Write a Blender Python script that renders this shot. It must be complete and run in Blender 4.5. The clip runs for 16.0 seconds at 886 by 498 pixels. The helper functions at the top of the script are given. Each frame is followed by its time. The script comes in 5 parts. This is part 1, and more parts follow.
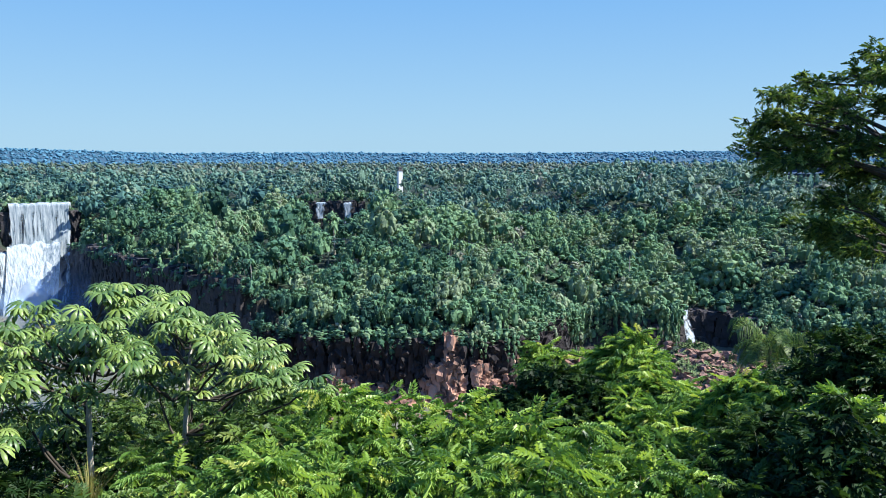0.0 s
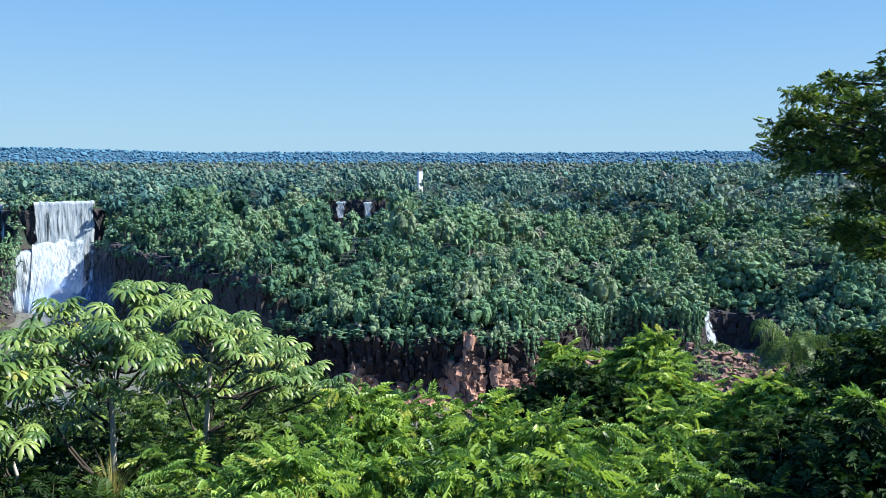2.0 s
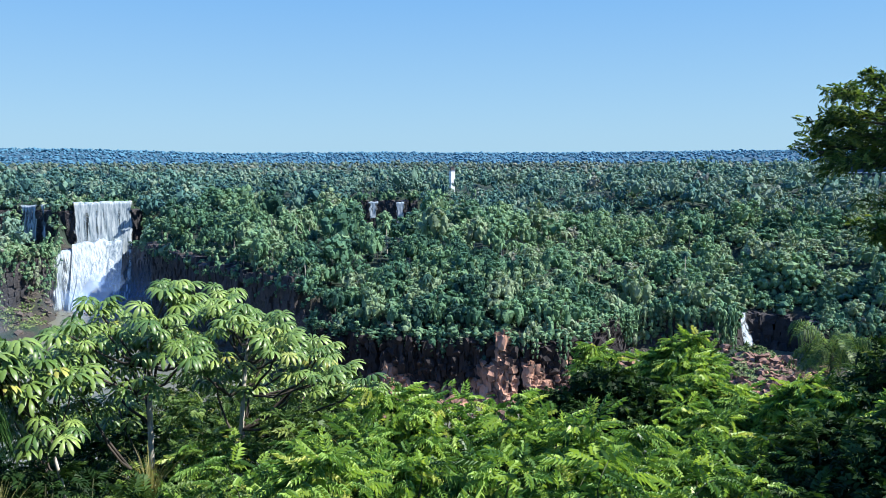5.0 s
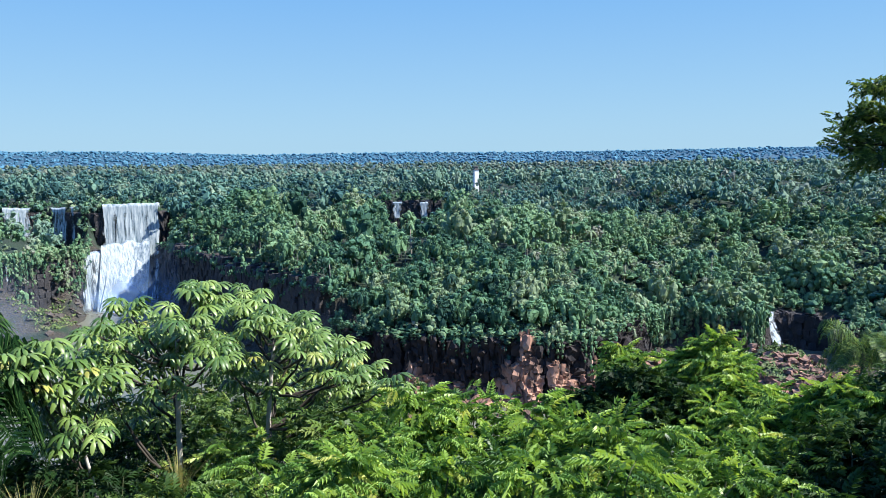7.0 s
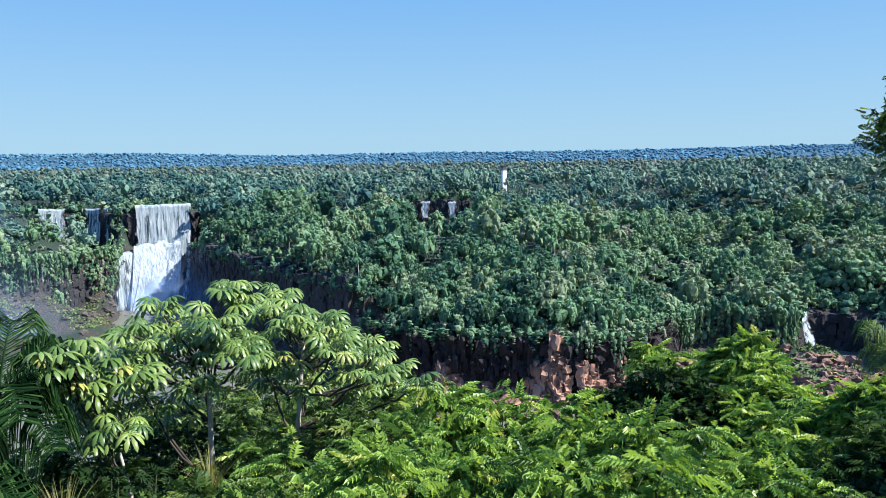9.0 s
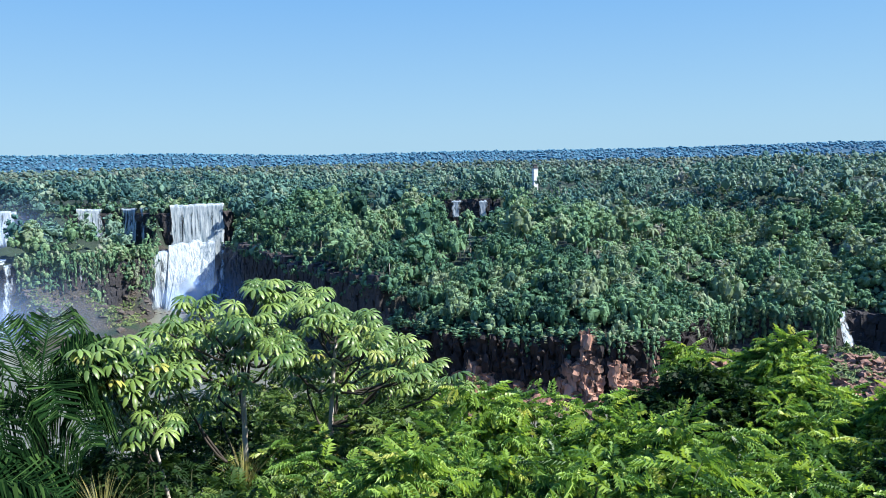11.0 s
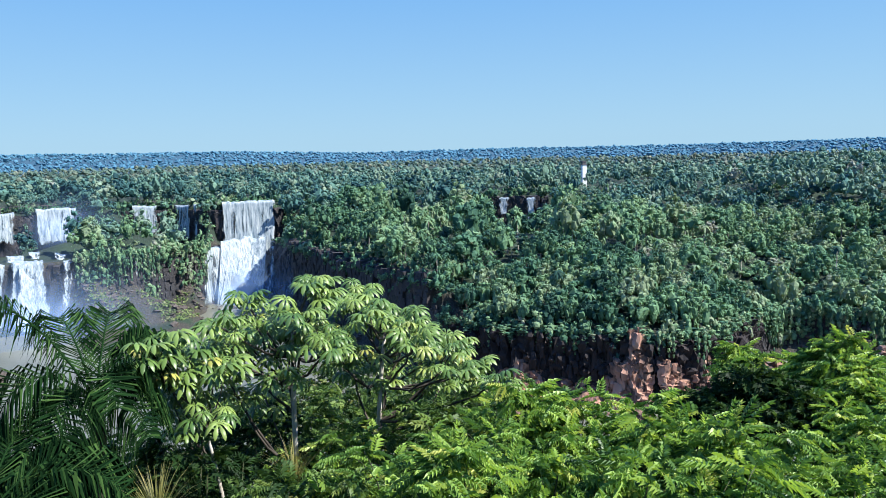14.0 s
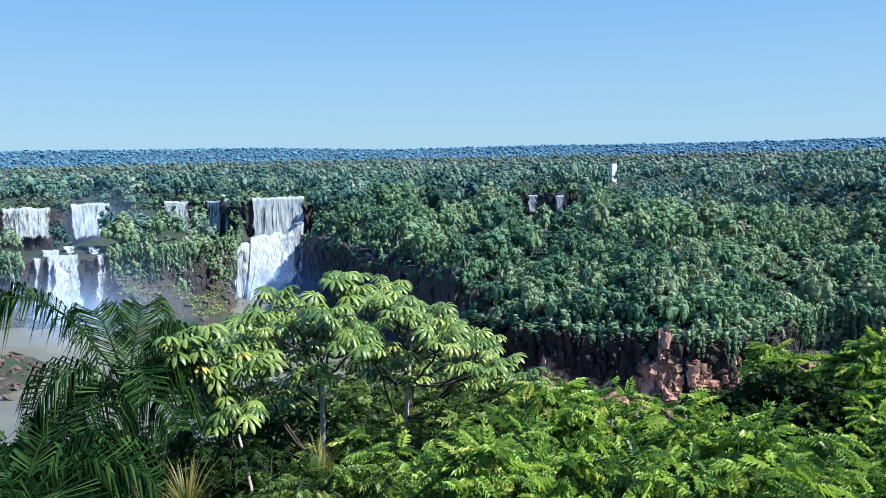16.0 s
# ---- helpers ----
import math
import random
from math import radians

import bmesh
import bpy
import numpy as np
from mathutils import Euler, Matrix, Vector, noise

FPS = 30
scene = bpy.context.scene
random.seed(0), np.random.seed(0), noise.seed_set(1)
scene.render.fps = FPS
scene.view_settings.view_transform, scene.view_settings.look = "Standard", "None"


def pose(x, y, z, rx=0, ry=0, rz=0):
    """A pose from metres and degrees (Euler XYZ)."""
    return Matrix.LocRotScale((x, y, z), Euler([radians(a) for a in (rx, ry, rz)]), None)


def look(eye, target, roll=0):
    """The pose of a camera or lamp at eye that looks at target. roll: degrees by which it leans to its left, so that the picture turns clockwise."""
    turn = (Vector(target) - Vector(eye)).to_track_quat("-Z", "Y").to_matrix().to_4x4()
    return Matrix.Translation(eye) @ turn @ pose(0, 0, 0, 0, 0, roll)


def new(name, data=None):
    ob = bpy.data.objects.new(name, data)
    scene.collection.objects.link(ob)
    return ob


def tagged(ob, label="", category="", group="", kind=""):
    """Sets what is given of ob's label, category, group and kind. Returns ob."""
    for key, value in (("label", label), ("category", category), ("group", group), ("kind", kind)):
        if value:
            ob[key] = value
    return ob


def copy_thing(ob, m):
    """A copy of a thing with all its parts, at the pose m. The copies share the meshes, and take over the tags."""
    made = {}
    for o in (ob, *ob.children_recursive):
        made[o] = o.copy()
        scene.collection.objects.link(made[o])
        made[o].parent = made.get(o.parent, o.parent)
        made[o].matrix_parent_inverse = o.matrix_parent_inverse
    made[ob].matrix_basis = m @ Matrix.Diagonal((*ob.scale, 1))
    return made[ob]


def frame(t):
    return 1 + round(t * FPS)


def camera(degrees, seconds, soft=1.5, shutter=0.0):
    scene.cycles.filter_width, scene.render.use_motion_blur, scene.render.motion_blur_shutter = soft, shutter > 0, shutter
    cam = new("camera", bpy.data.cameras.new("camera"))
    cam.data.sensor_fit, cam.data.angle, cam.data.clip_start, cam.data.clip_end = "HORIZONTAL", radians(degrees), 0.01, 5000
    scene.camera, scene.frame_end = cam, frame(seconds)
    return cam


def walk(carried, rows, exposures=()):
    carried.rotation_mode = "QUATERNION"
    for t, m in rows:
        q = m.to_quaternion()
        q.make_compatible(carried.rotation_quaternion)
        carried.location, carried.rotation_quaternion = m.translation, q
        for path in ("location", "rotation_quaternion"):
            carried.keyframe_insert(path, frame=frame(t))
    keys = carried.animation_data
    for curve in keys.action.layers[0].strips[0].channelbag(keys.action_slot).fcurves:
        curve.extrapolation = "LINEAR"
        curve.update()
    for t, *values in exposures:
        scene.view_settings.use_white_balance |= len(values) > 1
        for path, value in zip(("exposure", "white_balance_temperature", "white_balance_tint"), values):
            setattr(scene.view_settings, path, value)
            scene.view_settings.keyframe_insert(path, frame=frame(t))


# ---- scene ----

# ---------- camera: a hand-held pan to the left from a lookout ----------
EYE = 1.6
cam = camera(58.24, 16.0, soft=0.7)
# seconds, yaw, pitch, roll in degrees
TURNS = [
    (0.0, 0.000, -6.700, 0.000), (0.5, 0.341, -6.713, 0.013), (1.0, 0.688, -6.731, 0.065), (1.5, 1.060, -6.723, 0.082),
    (2.0, 1.428, -6.723, 0.090), (2.5, 1.786, -6.737, 0.111), (3.0, 2.165, -6.745, 0.115), (3.5, 2.558, -6.757, 0.082),
    (4.0, 2.951, -6.750, 0.045), (6.5, 5.046, -6.715, -0.446), (7.0, 5.503, -6.728, -0.577), (7.5, 5.989, -6.730, -0.667),
    (8.0, 6.476, -6.735, -0.735), (8.5, 7.007, -6.733, -0.815), (9.0, 7.539, -6.728, -0.915), (11.5, 10.364, -6.778, -1.252),
    (12.0, 10.951, -6.807, -1.295), (12.5, 11.535, -6.832, -1.355), (13.0, 12.092, -6.855, -1.405), (13.5, 12.670, -6.882, -1.425),
    (14.0, 13.223, -6.900, -1.409), (14.5, 13.762, -6.915, -1.380), (15.0, 14.273, -6.941, -1.337), (15.5, 14.767, -6.982, -1.290),
    (16.0, 15.260, -7.053, -1.205),
]
DRIFT = -0.0046  # metres sideways a second
walk(cam, [(t, pose(DRIFT * t, 0, EYE, 90 + pitch, 0, yaw) @ pose(0, 0, 0, 0, 0, roll)) for t, yaw, pitch, roll in TURNS])

# ---------- sky and sun ----------
SUN_AZ, SUN_EL = 97.0, 46.0  # degrees clockwise from the first view, above the horizon
scene.view_settings.exposure = 1.22
world = bpy.data.worlds.new("sky")
scene.world = world
world.use_nodes = True
wn, wl = world.node_tree.nodes, world.node_tree.links
sky = wn.new("ShaderNodeTexSky")
sky.sky_type = "NISHITA"
sky.sun_disc = False
sky.sun_elevation = radians(SUN_EL)
sky.sun_rotation = radians(SUN_AZ)
sky.altitude = 200
sky.air_density, sky.dust_density, sky.ozone_density = 1.0, 0.6, 2.0
scaled = wn.new("ShaderNodeVectorMath")
scaled.operation = "SCALE"
scaled.inputs["Scale"].default_value = 0.055
wl.new(sky.outputs[0], scaled.inputs[0])
tc = wn.new("ShaderNodeTexCoord")
sep = wn.new("ShaderNodeSeparateXYZ")
wl.new(tc.outputs["Generated"], sep.inputs[0])
clear_air = wn.new("ShaderNodeValToRGB")
el = clear_air.color_ramp.elements
el[0].position, el[0].color = 0.0, (0.185, 0.315, 0.42, 1)
el[1].position, el[1].color = 0.22, (0.085, 0.222, 0.435, 1)
high_air = el.new(0.9)
high_air.color = (0.05, 0.19, 0.70, 1)
wl.new(sep.outputs["Z"], clear_air.inputs["Fac"])
blend = wn.new("ShaderNodeMix")
blend.data_type = "RGBA"
blend.inputs[0].default_value = 0.88
wl.new(scaled.outputs[0], blend.inputs[6])
wl.new(clear_air.outputs["Color"], blend.inputs[7])
wl.new(blend.outputs[2], wn["Background"].inputs["Color"])
wn["Background"].inputs["Strength"].default_value = 0.94
sun = new("sun", bpy.data.lights.new("sun", "SUN"))
sun.data.energy = 5.0
sun.data.angle = radians(0.5)
sun.data.color = (1.0, 0.96, 0.92)
sa, se = radians(SUN_AZ), radians(SUN_EL)
SUN_DIR = Vector((math.sin(sa) * math.cos(se), math.cos(sa) * math.cos(se), math.sin(se)))
sun.matrix_world = look((0, 0, 300), Vector((0, 0, 300)) - SUN_DIR)


# ---------- small helpers ----------
def polar(az, dist, z=0.0):
    a = radians(az)
    return Vector((dist * math.sin(a), dist * math.cos(a), z))


def sight(az, el, dist):
    """A place by bearing, height angle from the lookout's eye level and distance along the ground."""
    return polar(az, dist, EYE + dist * math.tan(radians(el)))


def smooth(a, b, v):
    u = np.clip((v - a) / (b - a), 0, 1)
    return u * u * (3 - 2 * u)


def lattice(ix, iy, seed):
    h = (ix.astype(np.int64) * 374761393 + iy.astype(np.int64) * 668265263 + seed * 1442695041) & 0x7FFFFFFF
    h = ((h ^ (h >> 13)) * 1274126177) & 0x7FFFFFFF
    return ((h ^ (h >> 16)) & 0xFFFF) / 65535.0


def vnoise(x, y, seed=0):
    """Smooth value noise in -1..1 for arrays."""
    x, y = np.asarray(x, float), np.asarray(y, float)
    ix, iy = np.floor(x), np.floor(y)
    fx, fy = x - ix, y - iy
    fx, fy = fx * fx * (3 - 2 * fx), fy * fy * (3 - 2 * fy)
    a, b = lattice(ix, iy, seed), lattice(ix + 1, iy, seed)
    c, d = lattice(ix, iy + 1, seed), lattice(ix + 1, iy + 1, seed)
    return 2 * ((a * (1 - fx) + b * fx) * (1 - fy) + (c * (1 - fx) + d * fx) * fy) - 1


def tri_mesh(name, verts, faces, material=None, tint=None, soft_shade=False):
    """A mesh from arrays of corners and triangles; tint is a value a corner."""
    verts, faces = np.asarray(verts, np.float32), np.asarray(faces, np.int32)
    me = bpy.data.meshes.new(name)
    me.vertices.add(len(verts))
    me.vertices.foreach_set("co", verts.ravel())
    me.loops.add(len(faces) * 3)
    me.loops.foreach_set("vertex_index", faces.ravel())
    me.polygons.add(len(faces))
    me.polygons.foreach_set("loop_start", np.arange(0, len(faces) * 3, 3, dtype=np.int32))
    me.polygons.foreach_set("use_smooth", np.full(len(faces), soft_shade, bool))
    if tint is not None:
        at = me.attributes.new("tint", "FLOAT", "POINT")
        at.data.foreach_set("value", np.asarray(tint, np.float32))
    me.update()
    me.validate()
    if material:
        me.materials.append(material)
    return me


def spread(proto, mats):
    """Copies of one proto (corners, triangles) at 4x4 arrays, joined."""
    pv, pf = proto
    mats = np.asarray(mats)
    v = np.einsum("nij,kj->nki", mats[:, :3, :3], pv) + mats[:, None, :3, 3]
    f = pf[None] + (np.arange(len(mats)) * len(pv))[:, None, None]
    return v.reshape(-1, 3), f.reshape(-1, 3)


def join(pieces):
    vs, fs, n = [], [], 0
    for v, f in pieces:
        vs.append(np.asarray(v, float).reshape(-1, 3))
        fs.append(np.asarray(f, int).reshape(-1, 3) + n)
        n += len(vs[-1])
    return np.concatenate(vs), np.concatenate(fs)


def part(name, mesh, parent, label="", place=None):
    ob = new(name, mesh)
    ob.parent = parent
    if place is not None:
        ob.matrix_basis = place
    if label:
        ob["label"] = label
    return ob


def tube(points, radii, sides=6):
    """A tapered limb along points, as corners and triangles."""
    pts = [Vector([float(c) for c in p]) for p in points]
    vs, fs = [], []
    for i, p in enumerate(pts):
        way = (pts[min(i + 1, len(pts) - 1)] - pts[max(i - 1, 0)]).normalized()
        side = way.orthogonal().normalized() if i == 0 else (side - way * side.dot(way)).normalized()
        up = way.cross(side)
        for k in range(sides):
            a = 2 * math.pi * k / sides
            vs.append(p + float(radii[i]) * (math.cos(a) * side + math.sin(a) * up))
    for i in range(len(pts) - 1):
        for k in range(sides):
            a, b = i * sides + k, i * sides + (k + 1) % sides
            fs += [(a, b, b + sides), (a, b + sides, a + sides)]
    vs.append(pts[-1])
    n, last = len(vs) - 1, (len(pts) - 1) * sides
    fs += [(last + k, last + (k + 1) % sides, n) for k in range(sides)]
    return np.array([tuple(v) for v in vs]), np.array(fs)


def bend(a, b, sag, steps=6, wob=0.0, rng=random):
    """Points from a to b, bowed by sag metres upward in the middle."""
    a, b = Vector([float(c) for c in a]), Vector([float(c) for c in b])
    out = []
    for i in range(steps + 1):
        u = i / steps
        p = a.lerp(b, u) + Vector((0.0, 0.0, 4 * sag * u * (1 - u)))
        if 0 < i < steps:
            p += Vector((rng.uniform(-wob, wob), rng.uniform(-wob, wob), rng.uniform(-wob, wob)))
        out.append(p)
    return out


# ---------- materials ----------
def material(name):
    m = bpy.data.materials.new(name)
    m.use_nodes = True
    return m, m.node_tree.nodes, m.node_tree.links, m.node_tree.nodes["Principled BSDF"]


def ramp(nodes, stops):
    r = nodes.new("ShaderNodeValToRGB")
    el = r.color_ramp.elements
    while len(el) < len(stops):
        el.new(0.5)
    for e, (p, c) in zip(el, stops):
        e.position, e.color = p, (*c, 1)
    return r


def noise_node(nodes, links, scale, detail=4, coords="Object", rough=0.6, stretch=None):
    tc = nodes.new("ShaderNodeTexCoord")
    n = nodes.new("ShaderNodeTexNoise")
    n.inputs["Scale"].default_value, n.inputs["Detail"].default_value, n.inputs["Roughness"].default_value = scale, detail, rough
    if stretch:
        mp = nodes.new("ShaderNodeMapping")
        mp.inputs["Scale"].default_value = stretch
        links.new(tc.outputs[coords], mp.inputs["Vector"])
        links.new(mp.outputs[0], n.inputs["Vector"])
    else:
        links.new(tc.outputs[coords], n.inputs["Vector"])
    return n


def leaf_material(name, stops, glow=0.35, gloss=0.45, by="island", jitter=0.35, spec=0.3):
    """Leaves that let light through. by: 'tint' (a value a tree), 'object' or 'island' picks the hue; every leaf varies in tone."""
    m, n, l, p = material(name)
    r = ramp(n, stops)
    geo = n.new("ShaderNodeNewGeometry")
    if by == "tint":
        at = n.new("ShaderNodeAttribute")
        at.attribute_name = "tint"
        l.new(at.outputs["Fac"], r.inputs["Fac"])
    elif by == "object":
        oi = n.new("ShaderNodeObjectInfo")
        l.new(oi.outputs["Random"], r.inputs["Fac"])
    else:
        l.new(geo.outputs["Random Per Island"], r.inputs["Fac"])
    hv = n.new("ShaderNodeHueSaturation")
    mr = n.new("ShaderNodeMapRange")
    mr.inputs["To Min"].default_value, mr.inputs["To Max"].default_value = 1 - jitter, 1 + jitter
    l.new(geo.outputs["Random Per Island"], mr.inputs["Value"])
    l.new(mr.outputs[0], hv.inputs["Value"])
    l.new(r.outputs["Color"], hv.inputs["Color"])
    l.new(hv.outputs["Color"], p.inputs["Base Color"])
    p.inputs["Roughness"].default_value = gloss
    p.inputs["Specular IOR Level"].default_value = spec
    if glow:
        tr = n.new("ShaderNodeBsdfTranslucent")
        warm = n.new("ShaderNodeMix")
        warm.data_type, warm.blend_type = "RGBA", "MULTIPLY"
        warm.inputs[0].default_value = 1.0
        warm.inputs[7].default_value = (1.35, 1.3, 0.55, 1)
        l.new(hv.outputs["Color"], warm.inputs[6])
        l.new(warm.outputs[2], tr.inputs["Color"])
        mix = n.new("ShaderNodeMixShader")
        mix.inputs[0].default_value = glow
        l.new(p.outputs[0], mix.inputs[1])
        l.new(tr.outputs[0], mix.inputs[2])
        l.new(mix.outputs[0], n["Material Output"].inputs["Surface"])
    return m


def bark_material(name, dark, pale, scale=6.0):
    m, n, l, p = material(name)
    t = noise_node(n, l, scale, 6, stretch=(1, 1, 0.3))
    r = ramp(n, [(0.3, dark), (0.7, pale)])
    l.new(t.outputs["Fac"], r.inputs["Fac"])
    l.new(r.outputs["Color"], p.inputs["Base Color"])
    p.inputs["Roughness"].default_value = 0.85
    b = n.new("ShaderNodeBump")
    b.inputs["Strength"].default_value = 0.4
    l.new(t.outputs["Fac"], b.inputs["Height"])
    l.new(b.outputs[0], p.inputs["Normal"])
    return m


def rock_material(name, stops, scale=0.12, fine=1.4):
    m, n, l, p = material(name)
    big = noise_node(n, l, scale, 5, stretch=(1, 1, 0.45))
    small = noise_node(n, l, fine, 8)
    mix = n.new("ShaderNodeMix")
    mix.inputs[0].default_value = 0.45
    l.new(big.outputs["Fac"], mix.inputs[2])
    l.new(small.outputs["Fac"], mix.inputs[3])
    oi = n.new("ShaderNodeObjectInfo")
    ad = n.new("ShaderNodeMath")
    ad.operation = "MULTIPLY_ADD"
    ad.inputs[1].default_value, ad.inputs[2].default_value = 0.22, -0.11
    l.new(oi.outputs["Random"], ad.inputs[0])
    sm = n.new("ShaderNodeMath")
    l.new(mix.outputs[0], sm.inputs[0])
    l.new(ad.outputs[0], sm.inputs[1])
    r = ramp(n, stops)
    l.new(sm.outputs[0], r.inputs["Fac"])
    l.new(r.outputs["Color"], p.inputs["Base Color"])
    p.inputs["Roughness"].default_value = 0.9
    b = n.new("ShaderNodeBump")
    b.inputs["Strength"].default_value, b.inputs["Distance"].default_value = 0.8, 0.5
    l.new(small.outputs["Fac"], b.inputs["Height"])
    l.new(b.outputs[0], p.inputs["Normal"])
    return m


def plain(name, colour, rough=0.7, metal=0.0, vary=0.12, scale=2.0):
    m, n, l, p = material(name)
    t = noise_node(n, l, scale, 5)
    r = ramp(n, [(0.3, tuple(c * (1 - vary) for c in colour)), (0.7, tuple(min(1, c * (1 + vary)) for c in colour))])
    l.new(t.outputs["Fac"], r.inputs["Fac"])
    l.new(r.outputs["Color"], p.inputs["Base Color"])
    p.inputs["Roughness"].default_value, p.inputs["Metallic"].default_value = rough, metal
    return m


# blue raised throughout, in place of haze over the gorge
GREENS = [(0.0, (0.027, 0.071, 0.052)), (0.2, (0.058, 0.136, 0.083)), (0.4, (0.104, 0.202, 0.107)), (0.6, (0.15, 0.248, 0.13)), (0.8, (0.19, 0.25, 0.152)), (1.0, (0.222, 0.235, 0.19))]
FOREST = leaf_material("forest_leaves", GREENS, glow=0.18, gloss=0.7, by="tint", jitter=0.14, spec=0.1)
# bluer copy of the forest greens: haze over the plateau painted into the leaves
HAZY_PLATEAU = leaf_material("hazy_plateau_leaves", [(0.0, (0.026, 0.074, 0.080)), (0.25, (0.056, 0.136, 0.122)), (0.5, (0.11, 0.20, 0.15)), (0.75, (0.168, 0.244, 0.176)), (1.0, (0.208, 0.23, 0.192))],
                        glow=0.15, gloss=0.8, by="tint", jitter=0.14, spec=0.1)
FOREST_THING = leaf_material("tree_leaves", [(1.25 * p, c) for p, c in GREENS[:5]], glow=0.2, gloss=0.7, by="object", jitter=0.2, spec=0.1)
# greyed and blued further, again haze put into the leaf colour
HAZY_FAR_FOREST = leaf_material("hazy_far_leaves", [(0.0, (0.045, 0.095, 0.085)), (0.5, (0.098, 0.145, 0.108)), (1.0, (0.18, 0.19, 0.145))],
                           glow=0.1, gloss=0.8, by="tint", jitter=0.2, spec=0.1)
# distance haze painted into the ridge leaves as blue
HAZY_RIDGE = leaf_material("hazy_ridge_leaves", [(0.0, (0.045, 0.128, 0.188)), (0.5, (0.06, 0.155, 0.22)), (1.0, (0.078, 0.18, 0.24))],
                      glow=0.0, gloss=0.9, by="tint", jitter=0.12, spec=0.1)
CECROPIA = leaf_material("cecropia_leaf", [(0.0, (0.058, 0.118, 0.026)), (0.6, (0.125, 0.20, 0.044)), (0.95, (0.185, 0.26, 0.062)), (1.0, (0.30, 0.30, 0.07))],
                         glow=0.14, gloss=0.4, by="object", jitter=0.2, spec=0.4)
BUSH = leaf_material("bush_leaf", [(0.0, (0.028, 0.085, 0.022)), (0.4, (0.10, 0.21, 0.046)), (0.8, (0.21, 0.325, 0.07)), (0.93, (0.27, 0.37, 0.085)), (1.0, (0.35, 0.37, 0.11))],
                     glow=0.38, gloss=0.42, jitter=0.26, spec=0.3)
# near-black leaves: the shade on these bushes is put into their green
SHADE_BUSH = leaf_material("shade_toned_leaf", [(0.0, (0.009, 0.028, 0.009)), (0.7, (0.02, 0.05, 0.013)), (1.0, (0.045, 0.08, 0.02))], glow=0.25, gloss=0.55, spec=0.12)
TREE_LEAF = leaf_material("fine_tree_leaf", [(0.0, (0.028, 0.07, 0.02)), (0.6, (0.07, 0.135, 0.034)), (1.0, (0.17, 0.22, 0.06))], glow=0.4, gloss=0.45)
# near-black green: shade over the palms is put into the fronds
PALM = leaf_material("shaded_palm_leaflet", [(0.0, (0.004, 0.014, 0.005)), (0.7, (0.010, 0.030, 0.009)), (1.0, (0.034, 0.068, 0.018))], glow=0.1, gloss=0.7, spec=0.0)
GREY_BARK = bark_material("grey_bark", (0.07, 0.07, 0.06), (0.19, 0.19, 0.17))
STEM = bark_material("green_stem", (0.02, 0.03, 0.01), (0.06, 0.07, 0.025))
STRAW = leaf_material("straw_blade", [(0.0, (0.10, 0.12, 0.03)), (1.0, (0.24, 0.22, 0.075))], glow=0.3, gloss=0.5)
MIXED_LEAF = leaf_material("dull_leaf", [(0.0, (0.028, 0.07, 0.018)), (0.6, (0.066, 0.125, 0.03)), (0.9, (0.115, 0.175, 0.042)), (1.0, (0.17, 0.18, 0.055))], glow=0.35, gloss=0.5)
BARK = bark_material("dark_bark", (0.02, 0.016, 0.012), (0.065, 0.055, 0.04))
PALE_BARK = bark_material("pale_bark", (0.24, 0.22, 0.18), (0.5, 0.47, 0.40))
ROCK = rock_material("basalt", [(0.36, (0.014, 0.011, 0.010)), (0.50, (0.05, 0.03, 0.022)), (0.60, (0.19, 0.09, 0.05)), (0.76, (0.28, 0.19, 0.13))])
GREY_ROCK = rock_material("wet_rock", [(0.3, (0.03, 0.027, 0.023)), (0.52, (0.085, 0.07, 0.056)), (0.75, (0.175, 0.145, 0.118))])
# dark basalt, taken near black: shade under the trees is put into it
SHADED_ROCK = rock_material("shaded_wall_rock", [(0.38, (0.010, 0.008, 0.009)), (0.55, (0.024, 0.018, 0.017)), (0.68, (0.048, 0.034, 0.029)), (0.84, (0.10, 0.072, 0.058))])
# the gorge walls' blue-dark shade is put into this rock colour
WALL_ROCK = rock_material("cool_shade_rock", [(0.40, (0.010, 0.011, 0.014)), (0.56, (0.024, 0.024, 0.027)), (0.68, (0.05, 0.043, 0.042)), (0.84, (0.115, 0.08, 0.066))])
RED_ROCK = rock_material("red_basalt", [(0.32, (0.04, 0.026, 0.022)), (0.42, (0.12, 0.07, 0.05)), (0.54, (0.31, 0.17, 0.115)), (0.78, (0.44, 0.30, 0.22))], 0.2, 0.8)
PALE_WALL = plain("lodge_wall", (0.06, 0.085, 0.13), 0.8)
GLASS = plain("window_glass", (0.03, 0.05, 0.09), 0.12)
SHORE = leaf_material("shore_leaves", [(0.0, (0.05, 0.105, 0.03)), (0.5, (0.10, 0.16, 0.05)), (1.0, (0.17, 0.185, 0.085))], glow=0.2, gloss=0.7, by="tint")


def spray_material():
    m, n, l, p = material("spray")
    # the spray's blue is haze and shade put into its colour
    p.inputs["Base Color"].default_value = (0.26, 0.42, 0.70, 1)
    p.inputs["Roughness"].default_value = 1.0
    tr = n.new("ShaderNodeBsdfTransparent")
    at = n.new("ShaderNodeAttribute")
    at.attribute_name = "tint"
    mix = n.new("ShaderNodeMixShader")
    l.new(at.outputs["Fac"], mix.inputs[0])
    l.new(tr.outputs[0], mix.inputs[1])
    l.new(p.outputs[0], mix.inputs[2])
    l.new(mix.outputs[0], n["Material Output"].inputs["Surface"])
    return m


SPRAY = spray_material()
